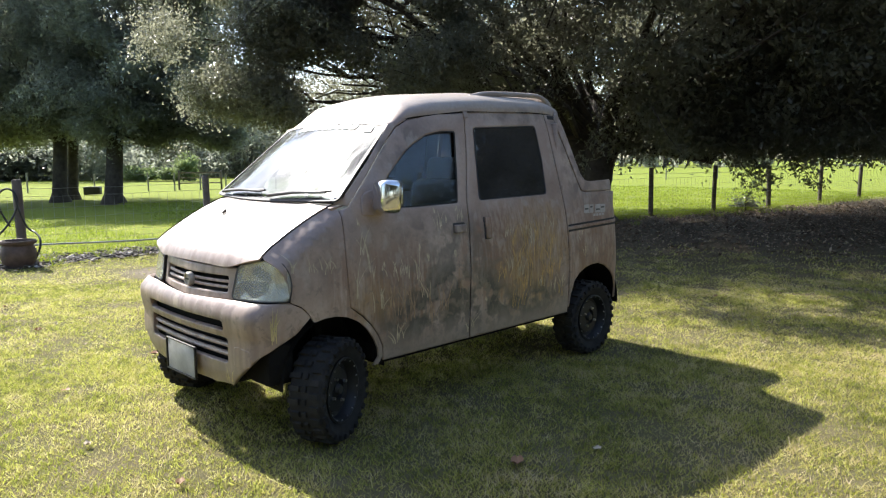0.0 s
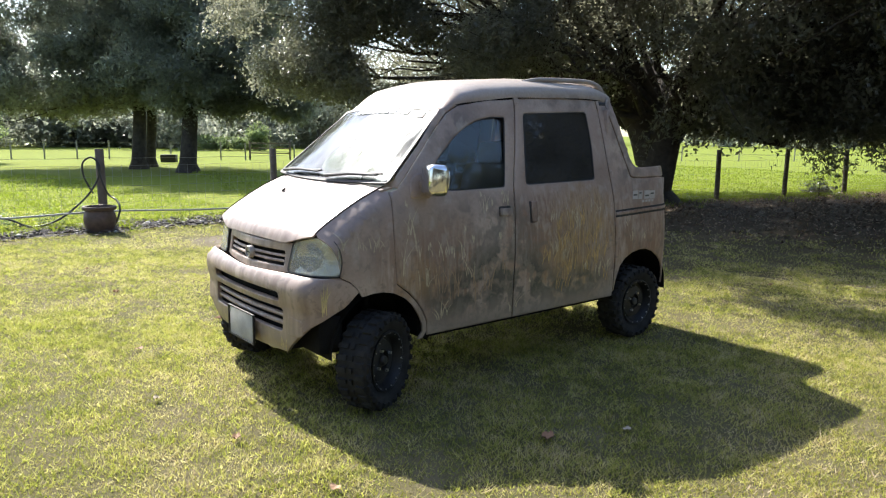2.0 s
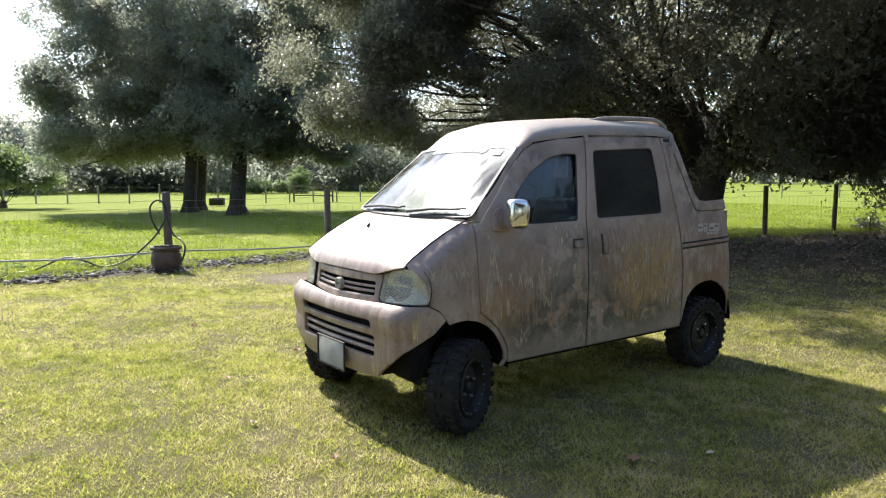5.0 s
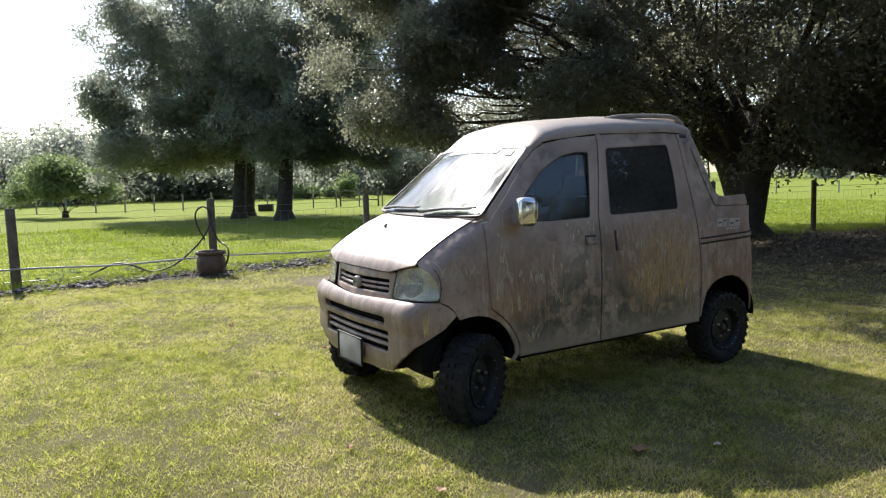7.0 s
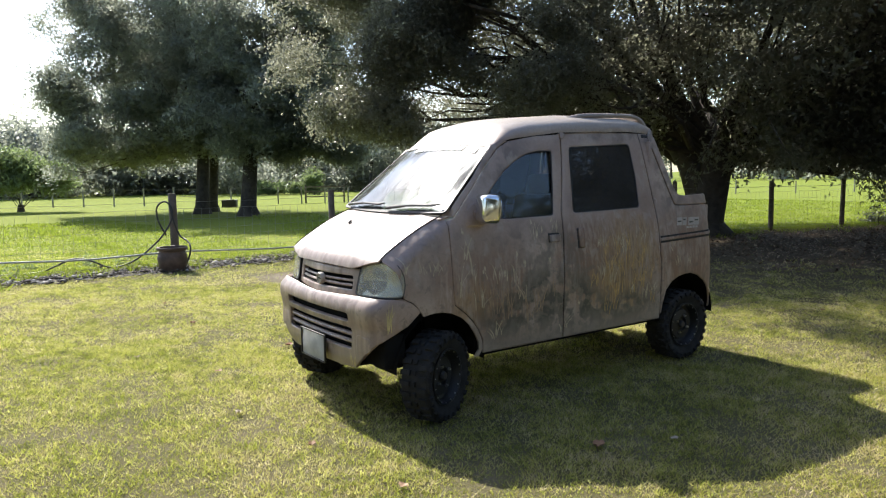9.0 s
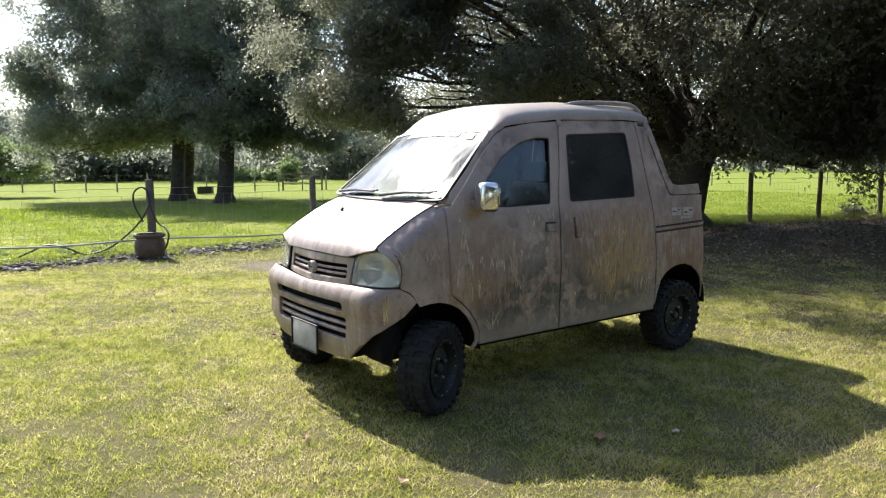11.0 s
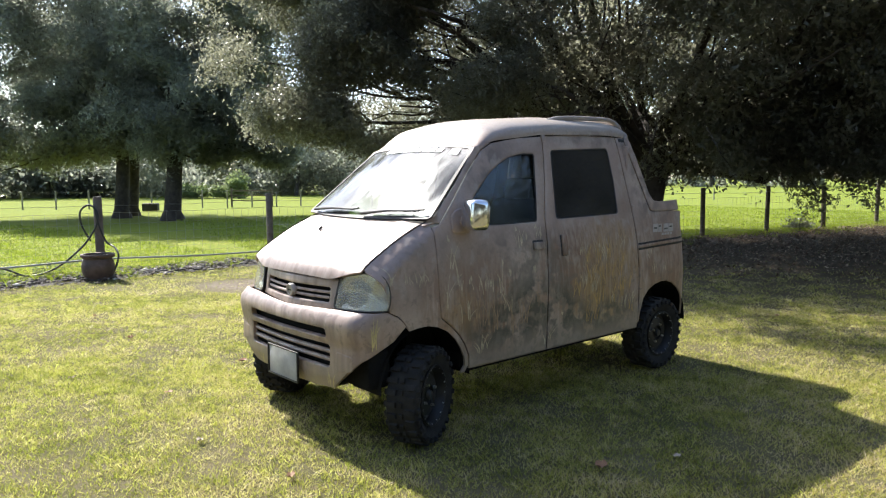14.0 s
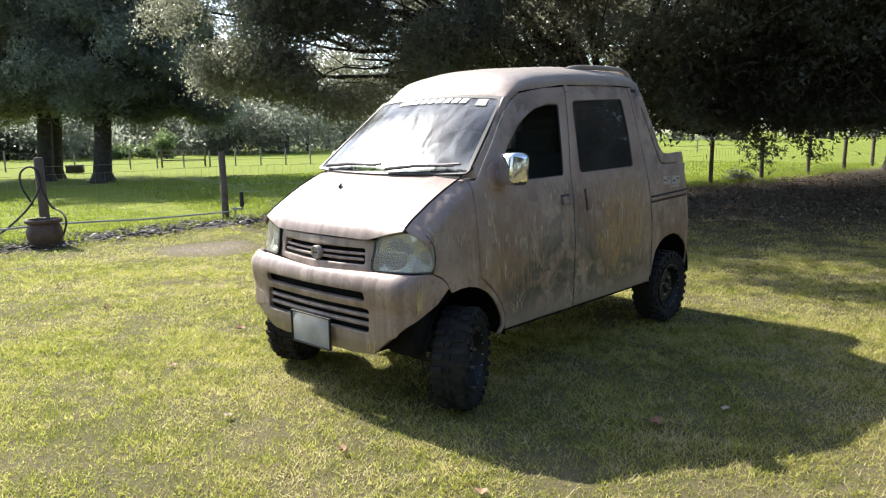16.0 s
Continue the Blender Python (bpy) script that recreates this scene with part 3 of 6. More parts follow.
def half_width(x, z):
    w = sum(lerp(z + d, PZ, PW) for d in (-.06, -.03, 0, .03, .06)) / 5
    if x < 0.13:
        top = hood_z(x, 0.62)
        k = min(1.0, max(0.0, (z - (top - 0.17)) / 0.17))
        w = min(w, 0.748 - 0.125 * k ** 2.3)
    if x > 2.70:
        k = min(1.0, (x - 2.70) / 0.17)
        w -= 0.11 * (1 - math.sqrt(1 - k * k))
    if z > 1.25:
        w -= 0.035 * min(1, (z - 1.25) / 0.45) * max(0, min(1, (1.0 - x) / 0.45))
    return w


def side(x, z):
    return (x, -half_width(x, z), z)


def both(name, outline, mat, parent, holes=(), label="", **kw):
    """The same panel on the near and the far side."""
    a = panel(name, outline, side, mat, parent, holes, label=label, **kw)
    b = panel(name, flip_u(outline), mirrored(side), mat, parent, [flip_u(h) for h in holes], label=label, **kw)
    return a, b


def rounded(poly, r=0.02, n=4):
    out = []
    for i, p in enumerate(poly):
        a, b, c = np.array(poly[i - 1]), np.array(p), np.array(poly[(i + 1) % len(poly)])
        da, dc = a - b, c - b
        la, lc = np.linalg.norm(da), np.linalg.norm(dc)
        k = min(r, la * 0.45, lc * 0.45)
        s, e = b + da / la * k, b + dc / lc * k
        out += [tuple((1 - t) ** 2 * s + 2 * t * (1 - t) * b + t * t * e) for t in [j / n for j in range(n + 1)]]
    return out


FENDER = [(-.145, .70), (-.125, .672), (-.06, .682), (.011, .682), (.09, .665), (.17, .625), (.225, .575), (.268, .512), (.30, .45), (.305, .40), (.27, .358),
          (.305, .358), (.335, .40), (.328, .46), (.297, .525), (.25, .592), (.19, .65), (.107, .715), (.097, .87), (.096, 1.07), (.098, 1.15)] + [(float(x), hood_z(float(x), .622) - .003) for x in np.linspace(.098, -.345, 18)] + [(-.348, 1.015), (-.335, .998), (-.295, .945), (-.272, .88), (-.262, .795), (-.20, .765), (-.165, .73)]
DOOR_F = [(.342, .372), (1.058, .372), (1.056, .63), (1.073, 1.02), (1.091, 1.254), (1.15, 1.5), (1.205, 1.81), (.95, 1.79), (.72, 1.752), (.62, 1.70), (.47, 1.56), (.32, 1.41), (.165, 1.262),
          (.106, 1.245), (.102, 1.07), (.103, .87), (.112, .718), (.196, .656), (.257, .596), (.304, .528), (.336, .465)]
WIN_F = rounded([(.40, 1.24), (.62, 1.232), (1.012, 1.238), (1.045, 1.40), (1.092, 1.69), (.97, 1.69), (.84, 1.66), (.74, 1.613), (.655, 1.56), (.50, 1.43), (.43, 1.36)], 0.02)
DOOR_R = [(1.068, .372), (2.13, .372), (2.127, .7), (2.124, .968), (2.116, 1.169), (2.09, 1.5), (2.06, 1.835), (1.6, 1.838), (1.215, 1.815), (1.16, 1.5), (1.101, 1.254), (1.083, 1.02), (1.066, .63)]
WIN_R = rounded([(1.21, 1.246), (1.933, 1.258), (1.948, 1.5), (1.932, 1.748), (1.268, 1.718)], 0.03)
QUARTER = [(2.138, .405), (2.15, .416), (2.165, .5), (2.203, .598), (2.27, .657), (2.355, .69), (2.44, .703), (2.522, .702), (2.61, .675), (2.69, .624), (2.75, .56), (2.798, .465), (2.816, .387),
           (2.85, .38), (2.862, .5), (2.865, .93), (2.86, 1.22), (2.845, 1.255), (2.4, 1.258), (2.36, 1.27), (2.31, 1.40), (2.2, 1.70), (2.165, 1.835), (2.07, 1.835), (2.1, 1.5), (2.126, 1.17), (2.134, .97), (2.137, .7)]
SAIL = rounded([(2.172, 1.81), (2.207, 1.70), (2.317, 1.40), (2.365, 1.275), (2.41, 1.262), (2.84, 1.26), (2.848, 1.31), (2.80, 1.345), (2.50, 1.335), (2.43, 1.345), (2.385, 1.40), (2.30, 1.65), (2.25, 1.80), (2.22, 1.87)], 0.015)
PILLAR = [(.10, 1.274), (.16, 1.264), (.316, 1.413), (.466, 1.563), (.616, 1.704), (.716, 1.754), (.69, 1.757), (.575, 1.726), (.35, 1.495)]
SILL = [(.315, .350), (2.142, .352), (2.142, .40), (.345, .40)]

both("fender", FENDER, PAINT, van, step=.03, roll=0)
fd = both("front_door", DOOR_F, PAINT, van, [WIN_F], step=.05)
rd = both("rear_door", DOOR_R, PAINT, van, [WIN_R], step=.05)
both("bed_side", QUARTER, PAINT, van, step=.05)
both("bed_rail", SAIL, PAINT, van, step=.04, thick=.06, roll=.005, lift=.007)
both("windscreen_pillar", PILLAR, PAINT, van, step=.03)
# sill coloured near-black for the shade under the doors
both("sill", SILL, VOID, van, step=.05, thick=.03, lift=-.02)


def pane_front(x, z):
    return (x, -(.676 - .122 * (z - 1.25) / .45 + .039 * (x - .75)), z)


def pane_rear(x, z):
    return (x, -(.685 - .103 * (z - 1.25) / .45), z)


for d, win, near in ((fd[0], WIN_F, 1), (fd[1], WIN_F, 0), (rd[0], WIN_R, 1), (rd[1], WIN_R, 0)):
    f, o = (side, win) if near else (mirrored(side), flip_u(win))
    g = pane_front if win is WIN_F else pane_rear
    panel("window_pane", o, g if near else mirrored(g), CLEAR if win is WIN_F else TINT, d, step=.06, thick=.004, roll=0, lift=-.009, label="clear door glass mirroring trees" if win is WIN_F else "dark tinted glass")
    # rubber seal: a thin ring round the pane
    c = np.mean(np.array(o), 0)
    inner = [tuple(c + (np.array(p) - c) * 0.974) for p in o]
    panel("window_seal", o, f, BLACK, d, [inner], step=.05, thick=.008, roll=0, lift=-.002)


# windscreen and roof
def screen_low(s):
    return Vector((.02 + .075 * s * s, .672 * s, 1.275 + .015 * s * s))


def screen_top(s):
    return Vector((.565 + .02 * s * s, .53 * s, 1.748 - .025 * s * s))


def screen(u, w):
    p = screen_low(-u).lerp(screen_top(-u), w)
    return p + Vector((-.7, 0, .7)) * (0.03 * math.sin(math.pi * min(1, max(0, w))) * (1 - u * u))


panel("windscreen", rounded([(-.985, .02), (.985, .02), (.985, .985), (-.985, .985)], 0.05), screen, SCREEN, van, step=.09, thick=.006, roll=0, lift=.001, label="clear windscreen reflecting the sky")
panel("windscreen_seal", rounded([(-1.0, 0), (1.0, 0), (1.0, 1.0), (-1.0, 1.0)], 0.05), screen, BLACK, van, [rounded([(-.966, .026), (.966, .026), (.966, .968), (-.966, .968)], 0.06)], step=.08, thick=.01, roll=0, lift=.004)

RX = [.55, .58, .64, .74, .92, 1.46, 2.0, 2.15, 2.24, 2.30]
RC = [1.75, 1.785, 1.84, 1.892, 1.938, 1.980, 1.983, 1.973, 1.953, 1.925]
EX = [.49, .575, .69, 1.19, 1.93, 2.10, 2.30]
EZ = [1.69, 1.727, 1.76, 1.82, 1.842, 1.838, 1.82]
EW = [.515, .53, .548, .556, .553, .548, .52]


def roof(u, v):
    v = max(-0.999, min(0.999, v / 0.65))
    f = v * math.pi / 2
    sy = math.copysign(abs(math.sin(f)) ** 0.72, v)
    front = .565 + .02 * sy * sy
    x = front + (2.27 - front) * u / 1.78
    zc, ze, w = lerp(x, RX, RC), lerp(x, EX, EZ), lerp(x, EX, EW)
    zc = max(zc, ze)
    z, y = ze + (zc - ze) * math.cos(f) ** 0.72, w * sy
    if u < 0.2:
        k = (1 - max(0.0, u) / 0.2) ** 2
        t = screen_top(sy)
        z, y = z + (t.z + .004 - z) * k, y + (t.y - y) * k
    return (x, y, z)


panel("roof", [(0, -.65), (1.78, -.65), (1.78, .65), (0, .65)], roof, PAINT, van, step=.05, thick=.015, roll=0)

# black inner strip added to stop light through the gap below the roof
both("roof_gutter", [(.70, 1.72), (1.2, 1.775), (2.15, 1.80), (2.15, 1.868), (1.2, 1.852), (.70, 1.79)], VOID, van, step=.08, thick=.01, roll=0, lift=-.016)

# nose: hood, cowl, bumper, grille, lamps
# the hood is laid out along its own profile, so that the steep front lip stays clean
LIP = smooth_curve([(-.438, .925), (-.434, .950), (-.425, .980), (-.408, 1.008), (-.375, 1.038), (-.33, 1.071), (-.2, 1.150), (-.1, 1.203), (0, 1.247), (.045, 1.265)], 6)
QL = np.concatenate([[0], np.cumsum([math.dist(a, b) for a, b in zip(LIP, LIP[1:])])])


def hood_skin(q, y):
    x, z = float(np.interp(q, QL, [p[0] for p in LIP])), float(np.interp(q, QL, [p[1] for p in LIP]))
    k = (y / 0.6) ** 2
    crease = 0.007 * math.exp(-((abs(y) - .33 - .3 * (x + .43)) / .045) ** 2) * min(1, max(0, (q - .05) / .1))
    return (x + 0.035 * k, y, z + 0.012 - 0.012 * k * k + crease)


def lip_start(y):
    return .024 + .078 * max(0.0, (abs(y) - .39) / .225) ** 1.15


HOOD = [(lip_start(y), float(y)) for y in np.linspace(-.617, .617, 31)] + [(float(QL[-1]) - .012 + .010 * (y / .6) ** 2, float(y)) for y in np.linspace(.617, -.617, 11)]
panel("hood", HOOD, hood_skin, PAINT, van, step=.035, roll=0)
COWL = [(.01 + .05 * (y / .64) ** 2, float(y)) for y in np.linspace(-.655, .655, 9)] + [(.075 + .06 * (y / .64) ** 2, float(y)) for y in np.linspace(.655, -.655, 9)]
panel("cowl", [(float(a), float(b)) for a, b in COWL], lambda x, y: (x, y, hood_z(.02 + .05 * (y / .64) ** 2, y) - .010 + 0.2 * (x - .02)), PAINT, van, step=.05)

for s in (-1, 1):
    bm = bmesh.new()
    add_tube(bm, [(float(x), s * .6205, hood_z(float(x), .6205) + .001) for x in np.linspace(-.345, .10, 16)], .0035, 6)
    part("hood_seam", bm, VOID, van)

PLAN = smooth_curve([(-.145, .745), (-.28, .742), (-.392, .722), (-.455, .645), (-.477, .45), (-.495, .2), (-.50, 0), (-.495, -.2), (-.477, -.45), (-.455, -.645), (-.392, -.722), (-.28, -.742), (-.145, -.745)], 10)
PLEN = np.concatenate([[0], np.cumsum([math.dist(a, b) for a, b in zip(PLAN, PLAN[1:])])])
BL = float(PLEN[-1])
BZ = [.30, .34, .40, .50, .60, .62, .64, .70, .745, .77, .79, .81]
BO = [-.045, -.025, -.004, .0, -.004, .0, .008, .016, .012, -.002, -.022, -.056]


def bumper(a, z):
    x, y = np.interp(a, PLEN, [p[0] for p in PLAN]), np.interp(a, PLEN, [p[1] for p in PLAN])
    x2, y2 = np.interp(a + .01, PLEN, [p[0] for p in PLAN]), np.interp(a + .01, PLEN, [p[1] for p in PLAN])
    x1, y1 = np.interp(a - .01, PLEN, [p[0] for p in PLAN]), np.interp(a - .01, PLEN, [p[1] for p in PLAN])
    n = Vector((y2 - y1, -(x2 - x1), 0)).normalized()
    o = sum(lerp(z + d, BZ, BO) for d in (-.01, 0, .01)) / 3
    return Vector((x, y, z)) + n * o * (1 if abs(y) < .7 else max(0.2, 1 - (abs(y) - .7) * 20))


def at(y):
    return float(np.interp(-y, [-p[1] for p in PLAN], PLEN))


LOWB = [(0, .70), (.09, .625), (.20, .575), (.29, .53), (.40, .45), (.53, .345), (.75, .335), (BL / 2, .33)]
BUMP = LOWB + [(BL - s, z) for s, z in LOWB[-2::-1]] + [(BL - .018, .725), (BL - .055, .76), (BL - .12, .795), (BL - .3, .804), (BL - .5, .802), (BL / 2, .784), (.5, .802), (.3, .804), (.12, .795), (.055, .76), (.018, .725)]
SLOT = rounded([(at(.46), .638), (at(-.44), .638), (at(-.44), .692), (at(.46), .692)], 0.02)
MOUTH = rounded([(at(.47), .47), (at(-.46), .47), (at(-.46), .60), (at(.47), .60)], 0.025)
bump = panel("front_bumper", BUMP, bumper, PAINT, van, [SLOT, MOUTH], step=.04, thick=.03, roll=.006)
# added near-black sheet stands for the shade inside the bumper slots
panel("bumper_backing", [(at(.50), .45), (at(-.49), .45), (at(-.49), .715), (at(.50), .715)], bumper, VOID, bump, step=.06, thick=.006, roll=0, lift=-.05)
for z, r in ((.511, .014), (.557, .014)):
    bm = bmesh.new()
    add_tube(bm, [bumper(a, z) + Vector((.03, 0, 0)) for a in np.linspace(at(.47), at(-.46), 24)], r, 8)
    part("bumper_bar", bm, PAINT, bump)


for y0 in (.52, -.66):
    panel("fog_lamp_blank", rounded([(at(y0 + .14), .455), (at(y0), .475), (at(y0), .56), (at(y0 + .14), .575)], .03), bumper, PAINT, bump, step=.03, thick=.008, roll=.002, lift=.0015)


def grille(u, z):
    y = -u
    return (-.462 + .052 * (y / .42) ** 2 + (z - .77) * .17, y, z)


GR = [(-.422, .79), (-.2, .778), (0, .768), (.2, .778), (.422, .79), (.425, .87), (.415, .954), (.2, .953), (0, .953), (-.2, .953), (-.415, .954), (-.425, .87)]
MO = rounded([(-.37, .822), (0, .816), (.37, .822), (.365, .908), (0, .904), (-.365, .908)], 0.014)
gr = panel("grille", GR, grille, PAINT, van, [MO], step=.04, thick=.04, roll=.005)
# near-black sheet behind the mouth gives its depth a shaded look
panel("grille_backing", [(-.40, .80), (.40, .80), (.40, .925), (-.40, .925)], grille, VOID, gr, step=.06, thick=.006, roll=0, lift=-.05)
for z in (.842, .872):
    bm = bmesh.new()
    pts = [Vector(grille(u, z + .004 * (abs(u) / .36) ** 1.5)) + Vector((.018, 0, 0)) for u in np.linspace(-.355, .355, 20)]
    add_tube(bm, pts, .0085, 8)
    part("grille_bar", bm, PAINT, gr)
bm = bmesh.new()
add_lathe(bm, [(0.001, .003), (.026, .003), (.028, .010), (.035, .010), (.039, .003), (.039, -.02)], 28, pose(-.452, 0, .858, 0, -90, 0))
part("badge", bm, GREYBADGE, gr, "round grey-brown badge")
bm = bmesh.new()
add_box(bm, (-.457, 0, .858), (.006, .042, .009), .002)
part("badge_mark", bm, BLACK, gr)


def lamp(u, z):
    k = u / .36
    return (-.418 + .15 * k ** 1.7 + (z - .79) * .2 if k > 0 else -.418 + (z - .79) * .2, -.425 - .33 * math.sin(min(1.2, max(k, -.05)) * 1.35) / math.sin(1.35), z)


def bowl(u, z):
    """The two dished reflectors behind the lens."""
    p = lamp(u, z)
    d = max(0, 1 - ((u - .11) / .10) ** 2 - ((z - .885) / .09) ** 2) + max(0, 1 - ((u - .27) / .07) ** 2 - ((z - .88) / .075) ** 2)
    return (p[0] + .016 + .075 * d + .012 * (abs(u - .19) < .012), p[1] * .965, p[2])


LAMP = rounded([(-.004, .795), (.352, .80), (.356, .87), (.33, .94), (.275, 1.0), (.19, 1.014), (.10, .998), (.012, .972)], 0.03)
for near in (1, 0):
    f, o = (lamp, LAMP) if near else (mirrored(lamp), flip_u(LAMP))
    c = np.mean(np.array(o), 0)
    hl = panel("headlamp", o, f, BLACK, van, [[tuple(c + (np.array(p) - c) * .955) for p in o]], step=.04, thick=.02, roll=0, lift=.004, label="clear weathered headlamp unit")
    o2 = [tuple(c + (np.array(p) - c) * .965) for p in o]
    panel("lens", o2, f, LENS, hl, step=.05, thick=.003, roll=.004, lift=.004, label="hazy yellowed lens")
    panel("reflector", o2, bowl if near else mirrored(bowl), REFLECT, hl, step=.03, thick=.004, roll=0, label="dull silver reflector")

# number plate with bars in place of its writing
bm = bmesh.new()
add_box(bm, (-.515, -.012, .422), (.012, .345, .178), .006)
plate = part("number_plate", bm, PLATE, van, "pale licence plate in a dark frame")
bm = bmesh.new()
for c, s in (((-.522, -.012, .511), (.014, .356, .008)), ((-.522, -.012, .333), (.014, .356, .008)), ((-.522, .165, .422), (.014, .008, .182)), ((-.522, -.189, .422), (.014, .008, .182))):
    add_box(bm, c, s, .002)
part("plate_frame", bm, BLACK, plate)

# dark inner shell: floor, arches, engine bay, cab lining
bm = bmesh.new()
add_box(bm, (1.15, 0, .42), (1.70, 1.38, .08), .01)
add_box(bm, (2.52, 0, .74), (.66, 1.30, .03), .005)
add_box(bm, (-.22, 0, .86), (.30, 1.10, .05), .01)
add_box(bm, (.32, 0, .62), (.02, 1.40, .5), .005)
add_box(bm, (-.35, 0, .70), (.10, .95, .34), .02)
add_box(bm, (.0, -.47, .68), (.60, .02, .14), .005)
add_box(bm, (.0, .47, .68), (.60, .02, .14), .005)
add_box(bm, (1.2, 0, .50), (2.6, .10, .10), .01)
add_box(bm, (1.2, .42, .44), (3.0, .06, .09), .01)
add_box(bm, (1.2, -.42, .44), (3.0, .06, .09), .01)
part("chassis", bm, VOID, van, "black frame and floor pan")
# unseen plates added under the floor to darken the ground below
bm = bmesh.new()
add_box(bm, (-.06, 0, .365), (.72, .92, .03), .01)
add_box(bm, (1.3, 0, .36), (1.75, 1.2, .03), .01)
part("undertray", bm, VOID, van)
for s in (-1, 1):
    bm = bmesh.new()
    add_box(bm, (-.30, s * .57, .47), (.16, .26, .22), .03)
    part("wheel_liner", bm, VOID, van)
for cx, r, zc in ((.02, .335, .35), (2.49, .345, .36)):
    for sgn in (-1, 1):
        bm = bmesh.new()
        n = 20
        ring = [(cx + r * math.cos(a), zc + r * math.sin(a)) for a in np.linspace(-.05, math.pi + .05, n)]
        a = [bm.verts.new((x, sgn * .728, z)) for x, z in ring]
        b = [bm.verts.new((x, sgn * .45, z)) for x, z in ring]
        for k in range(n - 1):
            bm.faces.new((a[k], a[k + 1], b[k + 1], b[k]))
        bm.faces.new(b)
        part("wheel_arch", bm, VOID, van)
for x in (0, 2.42):
    bm = bmesh.new()
    add_tube(bm, [(x, -.62, .289), (x, .62, .289)], .035, 10)
    add_lathe(bm, [(.001, -.1), (.08, -.08), (.10, 0), (.08, .08), (.001, .1)], 16, pose(x, .05, .289))
    for y in (-.5, .5):
        add_tube(bm, [(x + .06, y, .29), (x + .05, y, .66)], .028, 8)
    part("axle", bm, VOID, van)

# cab rear wall, bed, tailgate, tail bumper
bm = bmesh.new()
add_box(bm, (2.13, 0, 1.02), (.03, 1.36, .60), .01)
add_box(bm, (2.16, 0, 1.80), (.03, 1.06, .10), .01)
for y in (-.58, .58):
    add_box(bm, (2.145, y * .95, 1.53), (.03, .12, .48), .01)
part("cab_rear_wall", bm, PAINT, van)
bm = bmesh.new()
add_box(bm, (2.145, 0, 1.535), (.006, 1.0, .44))
part("rear_window", bm, TINT, van, "dark rear cab window")
bm = bmesh.new()
add_box(bm, (2.86, 0, .90), (.05, 1.28, .70), .02)
part("tailgate", bm, PAINT, van)
bm = bmesh.new()
add_box(bm, (2.87, 0, .46), (.09, 1.34, .16), .03)
part("rear_bumper", bm, PAINT, van)
for y in (-.655, .655):
    bm = bmesh.new()
    add_box(bm, (2.49, y, 1.00), (.70, .02, .50), .005)
    part("bed_wall", bm, PAINT, van)
    bm = bmesh.new()
    add_box(bm, (2.875, y * .93, .80), (.03, .09, .24), .01)
    part("tail_lamp", bm, plain("tail_red", (.35, .02, .02), .2), van, "red tail lamp")


# wheels
def make_wheel():
    w = new("wheel")
    bm = bmesh.new()
    # carcass in cells; the tread blocks and shoulder lugs are drawn out of it, staggered from side to side
    ring = [(.172, -.07), (.205, -.088), (.236, -.096), (.264, -.092), (.272, -.084), (.272, -.028), (.271, -.012), (.271, .012), (.272, .028), (.272, .084), (.264, .092), (.236, .096), (.205, .088), (.172, .07)]
    add_lathe(bm, ring, 52, pose(0, 0, 0, 90))
    bmesh.ops.recalc_face_normals(bm, faces=bm.faces)
    if sum(f.normal.dot(f.calc_center_median()) for f in bm.faces) < 0:
        bmesh.ops.reverse_faces(bm, faces=bm.faces)
    bm.faces.ensure_lookup_table()
    blocks = {3: 0, 4: 0, 6: 0, 8: 1, 9: 1, 2: 0, 10: 1}
    lugs = [f for i, f in enumerate(bm.faces) if i // 52 in (2, 4, 6, 8, 10) and (i % 52) % 2 == blocks[i // 52]]
    bmesh.ops.inset_individual(bm, faces=lugs, thickness=.003, depth=.014)
    part("tyre", bm, RUBBER, w, "chunky black mud tyre").parent = w
    bm = bmesh.new()
    add_lathe(bm, [(.176, .075), (.178, .085), (.170, .088), (.160, .078), (.150, .03), (.128, .022), (.118, .045), (.06, .052), (.055, .03), (.001, .03)], 40, pose(0, 0, 0, 90))
    part("rim", bm, RIM, w, "gloss black steel rim")
    # black discs on the closed rim stand for the shade in its holes
    for k in range(8):
        a = 2 * math.pi * k / 8
        bm = bmesh.new()
        add_lathe(bm, [(.001, .003), (.017, .003), (.019, 0), (.019, -.01)], 14, Matrix.Rotation(a, 4, "Y") @ Matrix.Translation((0, -.0425, .095)) @ pose(0, 0, 0, 90))
        part("rim_hole", bm, VOID, w)
    for k in range(4):
        a = 2 * math.pi * (k + .5) / 4
        bm = bmesh.new()
        add_lathe(bm, [(.001, .022), (.008, .02), (.010, 0)], 6, Matrix.Rotation(a, 4, "Y") @ Matrix.Translation((0, -.048, .072)) @ pose(0, 0, 0, 90))
        part("wheel_nut", bm, STEEL, w, "bare steel wheel nut")
    for k in range(16):
        a = 2 * math.pi * (k + .5) / 16
        bm = bmesh.new()
        add_lathe(bm, [(.001, .006), (.004, .005), (.005, 0)], 6, Matrix.Rotation(a, 4, "Y") @ Matrix.Translation((0, -.080, .163)) @ pose(0, 0, 0, 90))
        part("rim_bolt", bm, STEEL, w)
    bm = bmesh.new()
    add_lathe(bm, [(.001, .022), (.024, .02), (.030, .010), (.032, 0)], 24, Matrix.Translation((0, -.047, 0)) @ pose(0, 0, 0, 90))
    part("hub_cap", bm, BLACK, w, "dark hub cap")
    return w


wheel = make_wheel()
wheel.parent = van
wheel.matrix_basis = pose(-.008, -.70, .278, 0, 20, 26)
